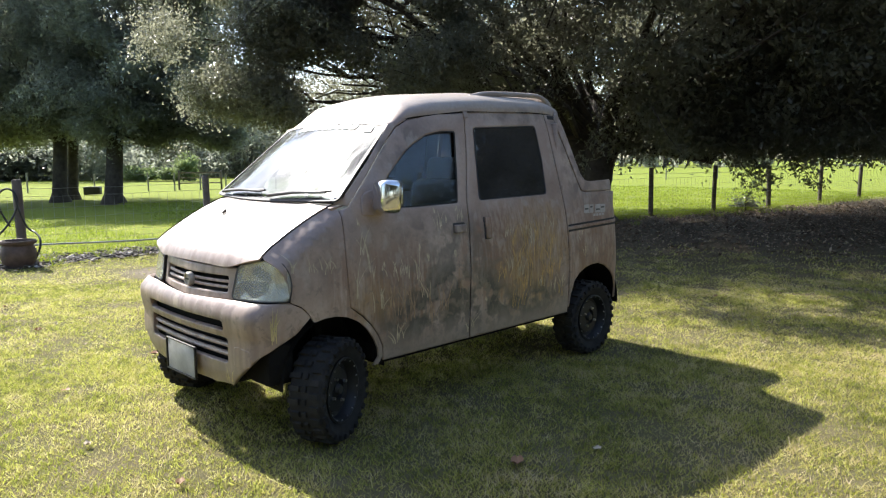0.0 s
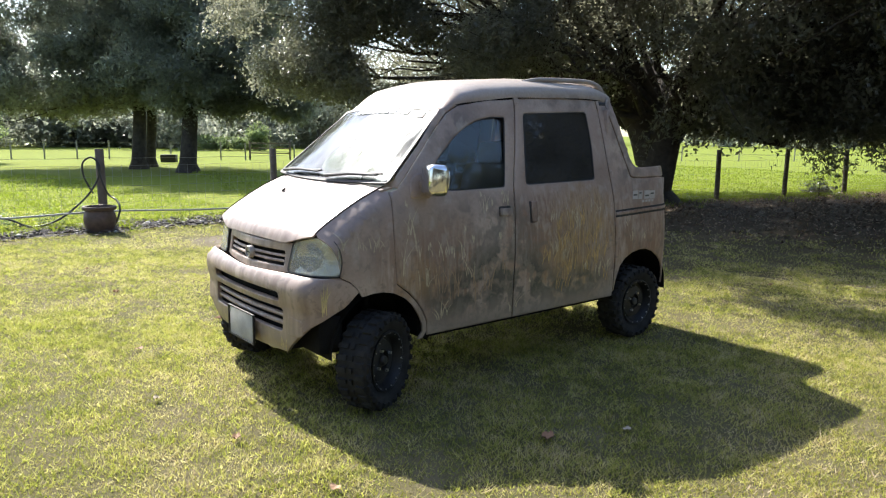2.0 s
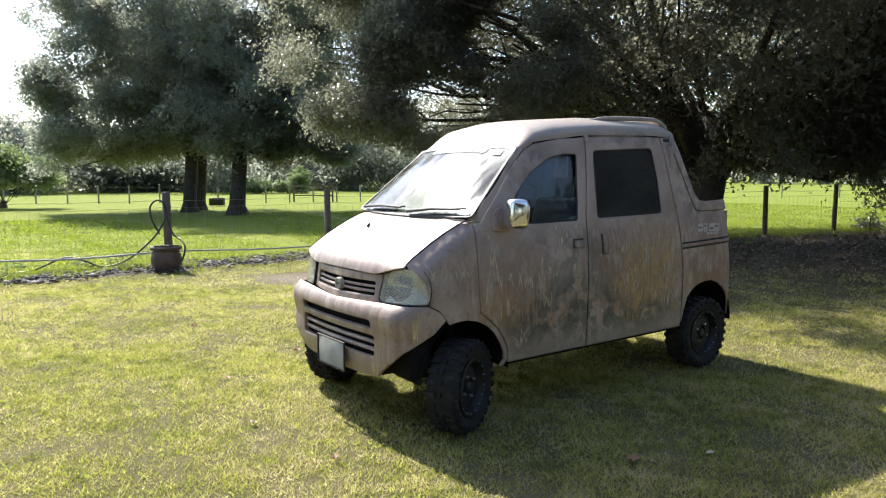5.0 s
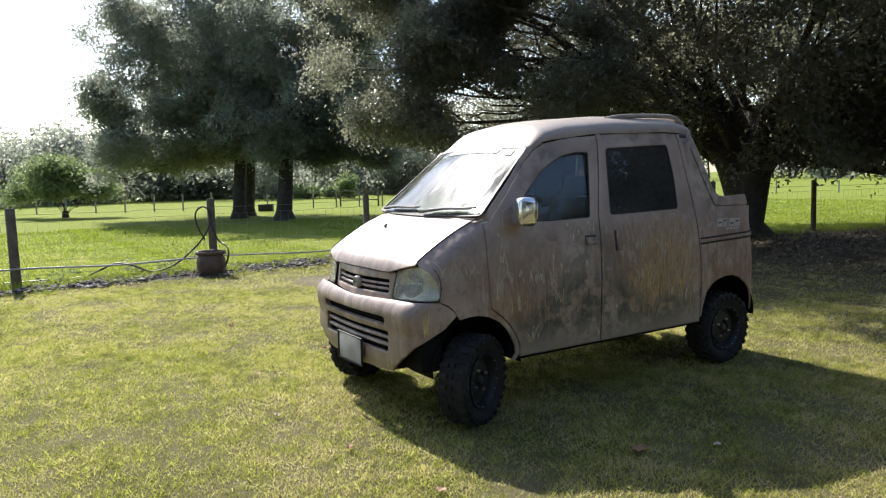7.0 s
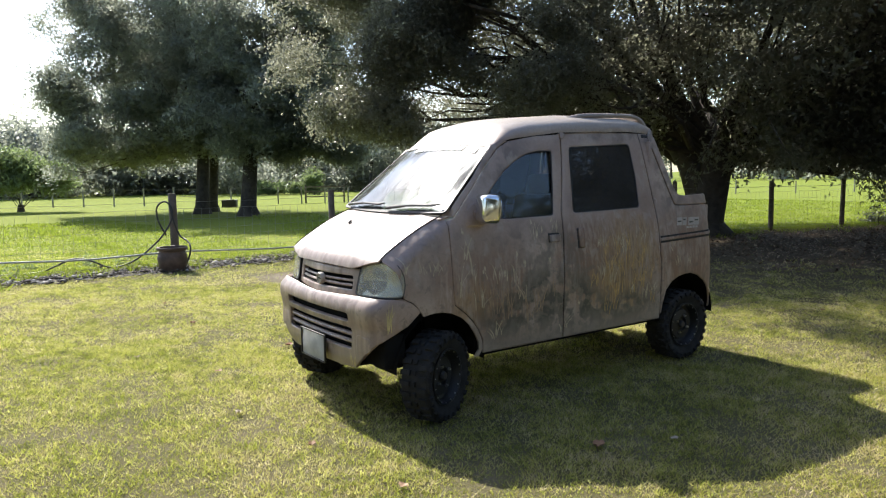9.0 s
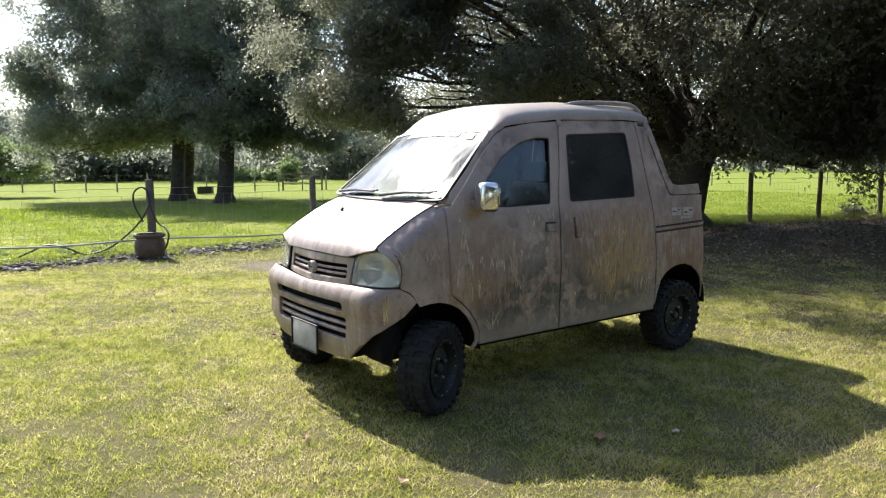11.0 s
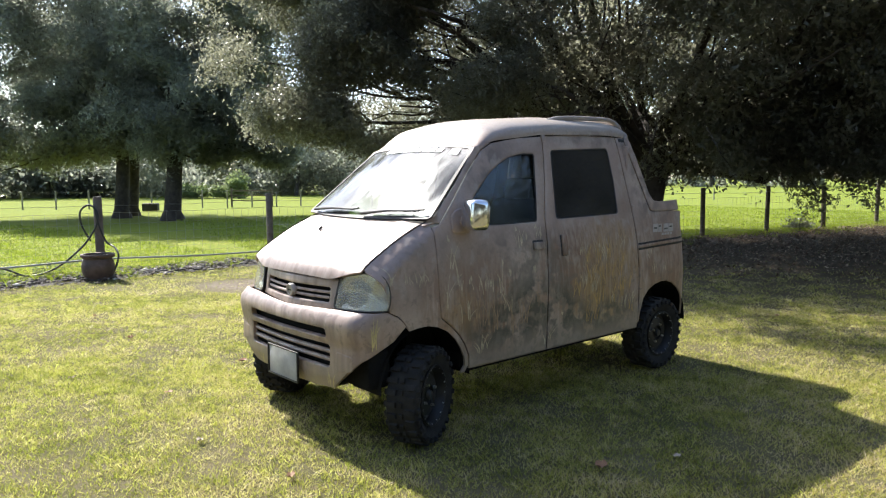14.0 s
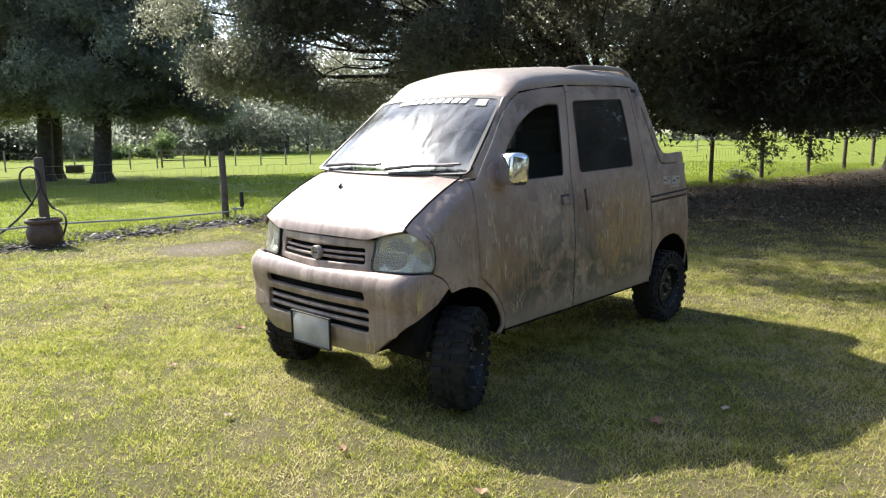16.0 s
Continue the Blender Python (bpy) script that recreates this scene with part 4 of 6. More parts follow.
for x, y, rz, ry in ((2.42, -.683, 0, 71), (-.094, .70, 206, 33), (2.42, .683, 180, 9)):
    copy_thing(wheel, pose(x, y, .287, 0, ry, rz))

# roof rails
for y in (-.43, .43):
    bm = bmesh.new()
    add_tube(bm, smooth_curve([(1.42, y * .96, 1.935), (1.54, y * .98, 1.958), (1.75, y, 1.970), (2.05, y, 1.976), (2.15, y * 1.03, 1.966), (2.215, y * 1.08, 1.925), (2.25, y * 1.12, 1.84)], 6), .018, 12)
    part("roof_rail", bm, BAR, van, "tan painted roof rail")
bm = bmesh.new()
add_tube(bm, smooth_curve([(2.19, -.45, 1.945), (2.205, -.3, 1.98), (2.205, 0, 1.995), (2.205, .3, 1.98), (2.19, .45, 1.945)], 6), .018, 12)
part("roof_hoop", bm, BAR, van)

# mirrors
for s in (-1, 1):
    bm = bmesh.new()
    add_box(bm, (0, 0, 0), (.12, .185, .185), .036, None, 4)
    for v in bm.verts:
        v.co.y *= 1 - .25 * max(0, -v.co.x / .06)
    bmesh.ops.transform(bm, matrix=pose(.345 if s < 0 else .40, s * .785, 1.310, 0, 3, s * 12), verts=bm.verts)
    mir = part("door_mirror", bm, CHROME, van, "chrome door mirror shell")
    bm = bmesh.new()
    add_box(bm, (0, 0, 0), (.006, .095, .12), .02, pose(.403 if s < 0 else .458, s * .795, 1.312, 0, 3, s * 12), 3)
    part("mirror_glass", bm, CHROME, mir)
    bm = bmesh.new()
    add_box(bm, (.335 if s < 0 else .39, s * .71, 1.275), (.05, .06, .05), .014)
    part("mirror_arm", bm, PAINT, mir)
MPLATE = rounded([(.235, 1.20), (.395, 1.195), (.40, 1.34), (.32, 1.345), (.255, 1.31)], .03)
both("mirror_plate", MPLATE, PAINT, van, step=.04, thick=.01, roll=.004, lift=.008)


# handles, trims
def strip(name, u0, u1, z0, z1, mat, parent, lift, thick=.012, label=""):
    return both(name, rounded([(u0, z0), (u1, z0), (u1, z1), (u0, z1)], min(.012, (z1 - z0) * .4, (u1 - u0) * .4)), mat, parent, step=.04, thick=thick, roll=.003, lift=lift, label=label)


strip("handle_cup", .93, 1.045, 1.05, 1.122, BLACK, van, .0015, .003)
for pair, doors in ((strip("door_handle", .938, 1.045, 1.055, 1.105, PAINT, van, .012, .012), fd), (strip("slide_handle", 1.228, 1.285, .998, 1.138, PAINT, van, .014, .012), rd)):
    for h, d in zip(pair, doors):
        h.parent = d
strip("slide_handle_cup", 1.212, 1.285, .99, 1.142, BLACK, van, .0015, .003)
for z0, z1 in ((.972, .987), (1.012, 1.026)):
    o = [(2.14, z0), (2.84, z0 + .022), (2.84, z1 + .022), (2.14, z1)]
    both("bed_trim", o, BLACK, van, step=.05, thick=.006, roll=.001, lift=.004)
both("trim_band", [(2.14, .988), (2.84, 1.010), (2.84, 1.033), (2.14, 1.011)], PAINT, van, step=.05, thick=.008, roll=.002, lift=.007)
both("roof_clip", rounded([(1.195, 1.775), (1.235, 1.778), (1.24, 1.84), (1.20, 1.84)], .008), PAINT, van, step=.03, thick=.012, lift=.010)
both("sail_vent", rounded([(2.10, 1.80), (2.20, 1.797), (2.215, 1.822), (2.10, 1.825)], .006), BLACK, van, step=.03, thick=.004, lift=.003)

# wipers and washer jet
for y0, y1 in ((-.55, -.08), (.02, .52)):
    bm = bmesh.new()
    a, b = Vector(screen(-y1 / .64, .03)), Vector(screen(-y0 / .64, .07))
    up = Vector((-.022, 0, .02))
    add_tube(bm, [a + up * .8, a.lerp(b, .5) + up * 1.3, b + up * .8], [.010, .008, .006], 8)
    wip = part("wiper", bm, BLACK, van, "black windscreen wiper")
    bm = bmesh.new()
    add_tube(bm, [a.lerp(b, .15) + up * .55 + Vector((0, 0, .015)), b.lerp(a, -.08) + up * .55 + Vector((0, 0, .012))], .0075, 6)
    part("wiper_blade", bm, BLACK, wip)
bm = bmesh.new()
add_box(bm, (0, 0, .010), (.036, .009, .018), .003, pose(-.13, .16, hood_z(-.13, .16), 0, -28, 20))
part("washer_jet", bm, BLACK, van)

# cab interior
bm = bmesh.new()
add_box(bm, (.40, 0, 1.10), (.42, 1.26, .24), .06)
part("dashboard", bm, DASH, van)
for x, ys in ((.98, (-.33, .33)), (1.78, (-.33, .33))):
    for y in ys:
        bm = bmesh.new()
        add_box(bm, (x - .12, y, .80), (.48, .50, .16), .05)
        add_box(bm, (0, 0, .30), (.13, .48, .58), .05, pose(x + .12, y, .80, 0, 12, 0))
        add_box(bm, (0, 0, .66), (.09, .26, .16), .03, pose(x + .12, y, .80, 0, 12, 0))
        part("cab_seat", bm, SEAT, van, "dark cloth seat")
bm = bmesh.new()
ring = [(.66 + .09 * math.sin(a) * .5, .33 + .18 * math.cos(a), 1.20 + .16 * math.sin(a)) for a in np.linspace(0, 2 * math.pi, 33)]
add_tube(bm, ring, .013, 8)
add_tube(bm, [(.66, .33, 1.20), (.50, .33, 1.12)], .02, 8)
add_tube(bm, [(.66, .16, 1.20), (.66, .50, 1.20)], .012, 8)
part("steering_wheel", bm, BLACK, van)

# stickers: banner bars and a small paper
for k in range(9):
    u0 = .55 - k * .125
    o = [(u0 - .095, .885), (u0, .885), (u0 + .012, .955), (u0 - .08, .955)]
    panel("banner_bar", o, screen, STICKER, van, step=.08, thick=.001, roll=0, lift=.006)
panel("paper_sticker", [(.70, .86), (.83, .86), (.83, .95), (.70, .95)], screen, STICKER, van, step=.08, thick=.001, roll=0, lift=.006, label="pale square paper sticker")


# painted grass on the doors: thin hand-stencilled strokes
def strokes(fmap, marks, mat, parent=van):
    """One clump: each mark is a bent tapered blade from (u, v) with a lean, a height and a width."""
    verts, faces = [], []
    for u, v, lean, h, w in marks:
        a = len(verts)
        for k in range(6):
            s = k / 5
            x = u + lean * s * s
            ww = w * (1 - s) ** .6 * (.5 + s if s < .5 else 1)
            for d in (-ww, ww):
                p, q = Vector(fmap(x + d, v + h * s)), Vector(fmap(x + d + .004, v + h * s))
                r = Vector(fmap(x + d, v + h * s + .004))
                n = (q - p).cross(r - p).normalized()
                verts.append(p + n * .0022)
        faces += [(a + 2 * k, a + 2 * k + 1, a + 2 * k + 3, a + 2 * k + 2) for k in range(5)]
    return tagged(mesh_part("painted_grass", verts, faces, mat, parent), "thin straw and brown stencilled blades", kind="stuff")


rngs = np.random.default_rng(8)


def clump(u, v, n, h, spread, mat, fmap=side, w=.0046):
    strokes(fmap, [(u + rngs.uniform(-spread, spread), v + rngs.uniform(-.02, .02), rngs.normal(0, .35) * h, h * rngs.uniform(.55, 1.1), w * rngs.uniform(.7, 1.3)) for _ in range(n)], mat)


for u, v, n, h, sp in ((-.235, .95, 4, .075, .03), (-.12, .94, 4, .08, .035), (-.02, .93, 7, .09, .05), (.21, 1.0, 3, .16, .02), (.245, .90, 2, .26, .015), (.15, .76, 3, .24, .02), (.36, .84, 5, .10, .10),
                       (.50, .83, 5, .10, .06), (.62, .80, 3, .19, .02), (.80, 1.09, 4, .12, .03), (1.0, 1.13, 5, .075, .045), (.46, .47, 9, .10, .05), (.30, .68, 6, .13, .06), (.66, .70, 5, .12, .07)):
    clump(u, v, n, h, sp, STROKE)
for u, v, n, h, sp in ((1.46, 1.0, 6, .08, .06), (1.66, .99, 6, .11, .07), (1.90, 1.02, 5, .10, .06), (1.58, .83, 8, .13, .09), (1.80, .82, 9, .14, .10), (1.95, .90, 4, .10, .04), (1.40, .72, 6, .12, .08),
                       (1.66, .62, 9, .14, .10), (1.86, .70, 7, .13, .08), (1.55, .50, 6, .12, .08), (2.36, .79, 5, .08, .05), (2.50, .79, 4, .07, .04), (2.30, .92, 3, .06, .03)):
    clump(u, v, n, h, sp, STROKE_O if u < 2.2 and v < .95 else STROKE)
clump(1.07, .43, 5, .10, .04, STROKE)
for a0, v, n, h, sp in ((at(-.70) + .075, .605, 7, .17, .018), (at(-.47), .365, 5, .07, .03), (at(.33), .37, 4, .06, .03)):
    clump(a0, v, n, h, sp, STROKE_S, bumper, .0042)


def hood_map(u, v):
    return (v, -u, hood_z(v, -u))


for u, n in ((.28, 5), (-.02, 3), (.10, 3), (-.33, 3)):
    clump(u, -.40, n, .07, .05, STROKE, hood_map, .003)

# seed heads
for u, v in ((.205, 1.165), (.64, .99), (.79, 1.20), (1.21, .60), (.98, 1.205)):
    strokes(side, [(u + rngs.uniform(-.008, .008), v + rngs.uniform(-.015, .01), 0.0, .022, .006) for _ in range(4)], STROKE)

# more tall stencilled grass across the doors
for u, v, n, h, sp in ((.47, .62, 5, .20, .05), (.57, .58, 6, .22, .06), (.72, .55, 5, .22, .05), (.84, .60, 6, .18, .05), (.95, .70, 4, .14, .04), (.40, .66, 4, .16, .04)):
    clump(u, v, n, h, sp, STROKE_B, side, .005)
for k in range(16):
    clump(1.46 + .04 * k + rngs.uniform(-.02, .02), rngs.uniform(.46, .95), 5, rngs.uniform(.10, .17), .035, STROKE_O if k % 3 else STROKE)
for u, v in ((.88, 1.14), (.83, 1.11), (.35, .90), (.70, .92), (.52, .86), (.93, .92)):
    strokes(side, [(u + rngs.uniform(-.01, .01), v + rngs.uniform(-.02, .015), 0.0, .03, .008) for _ in range(4)], STROKE)

# decal on the bed side: slanted silver blocks, cut by dark bars, in place of its writing
for k, (cut, w) in enumerate(((.40, .066), (.62, .05), (.30, .07), (.55, .066))):
    u0, z0 = 2.35 + .074 * k, 1.098 - .002 * k
    panel("decal_block", [(u0, z0), (u0 + w, z0), (u0 + w + .018, z0 + .064), (u0 + .018, z0 + .064)], side, DECAL, van, step=.05, thick=.002, roll=0, lift=.0022)
    c0 = z0 + .064 * cut
    panel("decal_bar", [(u0 + .016, c0), (u0 + w - .006, c0), (u0 + w - .002, c0 + .011), (u0 + .02, c0 + .011)], side, SPONGE_D, van, step=.05, thick=.002, roll=0, lift=.0034)
for k in range(4):
    u0 = 2.47 + .04 * k
    panel("decal_bar", [(u0, 1.070), (u0 + .028, 1.070), (u0 + .033, 1.088), (u0 + .005, 1.088)], side, DECAL, van, step=.05, thick=.002, roll=0, lift=.0022)

# ---- trees ----
def leaf_cloud(name, blobs, count, size, mat, parent, seed, per=36, spread=0.3, shell=0.55, tri=False, zmin=0.0):
    """A crown of many small leaves in clumps, filling ellipsoids (x, y, z, rx, ry, rz, weight) unevenly."""
    rng = np.random.default_rng(seed)
    wts = np.array([b[6] for b in blobs], float)
    wts /= wts.sum()
    nclump = max(1, count // per)
    which = rng.choice(len(blobs), nclump, p=wts)
    B = np.array([b[:6] for b in blobs])[which]
    level = np.array([b[7] if len(b) > 7 else -0.16 for b in blobs])[which]
    d = rng.normal(size=(nclump, 3))
    d /= np.linalg.norm(d, axis=1)[:, None]
    r = rng.uniform(shell, 1.0, nclump) ** 0.7
    r *= np.array([1 + 0.5 * noise.noise(Vector(q) * 1.9 + Vector((w * 7.1, seed, 0))) for q, w in zip(d, which)])
    r *= np.where(rng.random(nclump) < 0.08, rng.uniform(1.05, 1.3, nclump), 1.0)
    c = B[:, :3] + d * r[:, None] * B[:, 3:]
    # leave ragged gaps
    gap = np.array([noise.noise((p[0] * 0.55, p[1] * 0.55, p[2] * 0.9)) for p in c])
    ok = (gap > level) & (c[:, 2] > zmin)
    c, out = c[ok], d[ok]
    nclump = len(c)
    c = np.repeat(c, per, 0)
    n = len(c)
    sz = rng.uniform(0.6, 1.25, nclump).repeat(per)
    c = c + rng.normal(0, spread, (n, 3)) * sz[:, None] * np.array([1, 1, 0.75])
    c[:, 2] = np.maximum(c[:, 2], 0.1)
    # leaves of a clump face much the same way, so that clumps catch or miss the light
    face = rng.normal(size=(nclump, 3)) * 0.7 + out * 0.8 + (0, 0, 0.25)
    nrm = face.repeat(per, 0) + rng.normal(0, 0.65, (n, 3))
    nrm /= np.linalg.norm(nrm, axis=1)[:, None]
    a = np.cross(nrm, rng.normal(size=(n, 3)))
    a /= np.linalg.norm(a, axis=1)[:, None]
    b = np.cross(nrm, a)
    s = size * rng.uniform(0.6, 1.3, n)[:, None]
    if tri:
        v = np.stack([c - a * s * 0.5 + b * s * 0.28, c + a * s * 0.6, c - a * s * 0.5 - b * s * 0.28], 1)
    else:
        v = np.stack([c - a * s * 0.5, c + b * s * 0.26 - a * s * 0.05, c + a * s * 0.5, c - b * s * 0.26 - a * s * 0.05], 1)
    k = v.shape[1]
    ob = quick_mesh(name, v.reshape(-1, 3), np.arange(n * k).reshape(n, k), mat)
    ob.parent = parent
    return ob


def limb_points(a, b, rng, sag=0.25, n=6):
    a, b = Vector(a), Vector(b)
    out = []
    for k in range(n + 1):
        s = k / n
        p = a.lerp(b, s) + Vector((0, 0, sag * (b - a).length * s * (1 - s)))
        if 0 < k < n:
            p += Vector(rng.normal(0, 0.04 * (b - a).length, 3))
        out.append(p)
    return out


def make_tree(name, base, r0, fork, blobs, count, size, mat, label, seed, lean=(0, 0), twigs=3, per=36, spread=0.3, shell=0.55, tri=False, zmin=0.0, fine=0, heavy=()):
    """A trunk with limbs and a crown; the first fine lobes carry smaller and more leaves; heavy limbs (x, y, z) leave the trunk low."""
    rng = np.random.default_rng(seed)
    root = tagged(new(name), label, "tree")
    root.location = (base[0], base[1], 0)
    loc = Vector((base[0], base[1], 0))
    bm = bmesh.new()
    top = Vector((lean[0], lean[1], fork))
    add_tube(bm, [Vector((0, 0, -0.3)), Vector((0, 0, 0.05)), Vector((0, 0, 0.35)), top * 0.5, top], [r0 * 1.9, r0 * 1.6, r0 * 1.12, r0, r0 * 0.95], 18)
    for v in bm.verts:
        k = 1 + 0.10 * noise.noise((v.co.x * 4, v.co.y * 4, v.co.z * 0.8 + seed))
        v.co.x *= k
        v.co.y *= k
    for x, y, z in heavy:
        end = Vector((x, y, z))
        pts = smooth_curve([Vector((x * .05, y * .05, fork * .45)), Vector((x * .22, y * .22, fork * .78)), Vector((x * .5, y * .5, fork * 1.12)), end], 5)
        add_tube(bm, pts, [r0 * (.80 - .38 * k / (len(pts) - 1)) for k in range(len(pts))], 14)
    part("trunk", bm, BARK, root)
    bm = bmesh.new()
    for x, y, z, rx, ry, rz, w in [b[:7] for b in blobs]:
        end = Vector((x, y, z)) - loc
        pts = limb_points(top - Vector((0, 0, 0.25)), end, rng, 0.12)
        rr = min(0.12, r0 * (0.16 + 0.02 * w))
        add_tube(bm, pts, [rr * (1 - 0.8 * k / 6) for k in range(7)], 9)
        for _ in range(twigs):
            d = Vector(rng.normal(size=3)).normalized()
            tip = end + Vector((d.x * rx, d.y * ry, d.z * rz)) * 0.85
            add_tube(bm, limb_points(pts[int(rng.integers(2, 6))], tip, rng, 0.1), [rr * 0.3 * (1 - 0.85 * k / 6) for k in range(7)], 6)
    part("limb_work", bm, BARK, root)
    local = [(b[0] - loc.x, b[1] - loc.y, *b[2:]) for b in blobs]
    share = sum(b[6] for b in local[:fine]) / sum(b[6] for b in local)
    if fine:
        leaf_cloud("crown", local[:fine], int(count * share * 2.2), size * 0.64, mat, root, seed + 100, 30, spread * 0.6, shell, tri, zmin)
    leaf_cloud("crown", local[fine:], int(count * (1 - share)), size, mat, root, seed, per, spread, shell, tri, zmin)
    return root


# the broad oak beside the lawn: skirt of low lobes, dome above
make_tree("oak_tree", (3.45, 17.6), 0.43, 2.2, [
    (-4.4, 15.0, 2.9, 1.2, 1.3, .55, 3, 0.0), (-5.0, 14.9, 4.0, 1.5, 1.4, .6, 4, -.03), (-4.8, 15.0, 5.2, 1.6, 1.6, .7, 4, -.03), (-5.0, 15.0, 6.5, 1.5, 1.5, .65, 4, -.03), (-4.2, 15.0, 7.8, 1.8, 1.6, .8, 4, -.03),
    (-2.7, 14.7, 2.7, 1.5, 1.5, .9, 6, -.04), (-2.9, 14.6, 4.3, 1.8, 1.8, 1.0, 6, -.04), (-2.8, 14.7, 5.8, 1.9, 1.8, 1.0, 6, -.04), (-2.6, 14.8, 7.4, 2.2, 2.2, 1.0, 6, -.04), (-2.4, 16.8, 4.8, 1.9, 1.3, 2.6, 3, .02), (-0.6, 15.8, 9.4, 3.2, 3.2, 2.2, 6, -.05), (-1.0, 15.6, 4.4, 2.2, 2.2, 2.6, 6, 0.0),
    (-1.6, 13.6, 4.6, 1.3, 1.0, 1.4, 4, -.02), (-.3, 13.2, 3.7, 1.2, 1.0, 1.2, 4, -.02), (-3.6, 14.2, 3.4, 1.1, 1.0, 1.3, 4, -.02), (-2.2, 13.9, 5.0, 1.2, .9, .9, 4, 0.0), (-3.0, 13.8, 4.2, .9, .8, .7, 3, 0.0), (-2.1, 14.3, 3.0, 1.2, .9, .8, 2, -.15), (-.9, 14.5, 3.2, 1.1, .9, .8, 2, -.15),
    (1.0, 13.4, 6.6, 2.4, 2.6, 2.2, 7, -.10), (1.2, 16.2, 4.0, 2.0, 2.2, 2.0, 6, -.10), (2.6, 15.2, 5.2, 1.8, 1.6, 1.6, 6, -.10), (2.0, 19.2, 2.7, 1.3, 1.0, .9, 5, -.2), (.2, 19.4, 3.0, 1.3, 1.0, .9, 4, -.2), (4.4, 12.4, 6.4, 2.6, 2.8, 2.2, 8, -.3), (4.6, 14.6, 4.3, 2.6, 2.4, 1.5, 8, -.3),
    (5.4, 16.2, 2.55, 2.0, 1.8, 1.4, 9, -.5), (7.7, 16.0, 2.5, 2.4, 2.0, 1.4, 11, -.5), (10.4, 16.4, 2.5, 2.4, 2.2, 1.4, 11, -.5), (13.1, 17.5, 2.6, 2.4, 2.4, 1.4, 9, -.5), (8.6, 19.0, 2.9, 3.4, 2.0, 1.5, 8, -.5), (12.0, 20.5, 2.9, 3.0, 2.0, 1.5, 7, -.5),
    # unseen lobes overhead, added to shade the lawn and shut out skylight
    (-1.3, 11.4, 6.7, 1.3, .9, .5, 1.6, -.1), (-0.3, 12.4, 6.6, 1.6, 1.0, .6, 2.0, -.15), (-1.9, 13.0, 7.4, 1.3, .9, .6, 1.6, -.1), (11.0, 11.0, 5.6, 2.6, 2.4, 1.8, 4), (9.4, 9.4, 6.6, 2.2, 2.0, 1.5, 3), (13.5, 12.5, 4.2, 2.4, 2.2, 1.8, 3), (7.8, 8.4, 7.8, 2.4, 2.0, 1.4, 3), (12.0, 7.6, 7.2, 2.8, 2.2, 1.5, 3),
    # lobes hidden behind the crown, added to cast shade at the fence
    (1.5, 24.0, 6.6, 2.6, 2.6, 2.0, 4, -.06), (5.0, 25.0, 7.2, 3.0, 2.8, 2.2, 5), (9.0, 25.5, 7.4, 3.0, 2.8, 2.2, 5), (12.5, 26.5, 7.4, 3.0, 2.8, 2.2, 5), (9.5, 29.5, 8.0, 3.0, 2.6, 2.0, 4), (13.0, 30.5, 8.0, 3.0, 2.6, 2.0, 4),
    (7.6, 12.2, 5.2, 2.8, 2.8, 2.2, 8, -.4), (7.6, 14.4, 4.0, 2.8, 2.4, 1.5, 7, -.4), (10.4, 13.0, 4.6, 2.8, 3.0, 2.2, 8, -.4),
    (13.0, 15.6, 4.6, 3.0, 3.2, 2.4, 8), (5.0, 17.5, 8.4, 4.6, 4.6, 2.4, 10, -.4), (9.0, 17.0, 7.0, 4.0, 4.0, 2.4, 10, -.4), (12.5, 20.0, 5.0, 3.8, 4.0, 2.8, 8, -.3), (1.0, 20.5, 5.0, 3.2, 3.0, 2.4, 6, -.08), (4.8, 21.0, 4.6, 3.0, 2.6, 1.8, 5)],
    880000, 0.105, OAK, "broad live oak with low dark drooping crown", 11, (0.25, -0.2), 4, 44, 0.26, 0.25, True, 1.62, 19, ((-1.7, -.6, 4.3), (1.9, -.5, 4.0)))
# thick unseen top of its crown, added to block sun and sky
leaf_cloud("crown", [(1.0, 2.9, 9.6, 3.0, 2.6, 1.6, 4, -.18), (4.5, 1.9, 10.0, 3.4, 3.0, 1.8, 5, -.18), (8.0, .4, 9.4, 3.2, 3.0, 1.8, 5, -.18), (11.0, 2.4, 8.6, 3.0, 3.0, 2.0, 5, -.4), (6.0, -4.0, 9.2, 3.0, 2.6, 1.5, 4, -.4), (3.2, -7.2, 8.6, 2.6, 2.0, .9, 3, -.4), (6.6, -8.4, 8.8, 2.6, 2.0, .9, 3, -.4), (1.2, -9.2, 9.0, 2.0, 1.6, .8, 2, -.4), (9.0, -11.0, 9.0, 2.6, 2.0, .9, 3, -.4)],
           80000, .24, OAK, bpy.data.objects["oak_tree"], 19, 40, .4, .1, True)
# its neighbour further along the fence
make_tree("oak_tree", (16.3, 25.4), 0.21, 2.6, [
    (16.0, 23.5, 4.6, 3.6, 3.4, 2.4, 7), (19.5, 22.5, 5.0, 4.0, 3.6, 2.8, 7), (18.0, 25.5, 8.0, 4.6, 4.4, 2.8, 7), (22.5, 25.0, 5.0, 4.0, 4.0, 2.8, 6), (15.5, 20.0, 7.4, 3.4, 3.4, 2.2, 6)],
    90000, 0.2, OAK, "second oak at the end of the fence", 12, (0.2, 0), 3, 44, 0.36, 0.3, True)
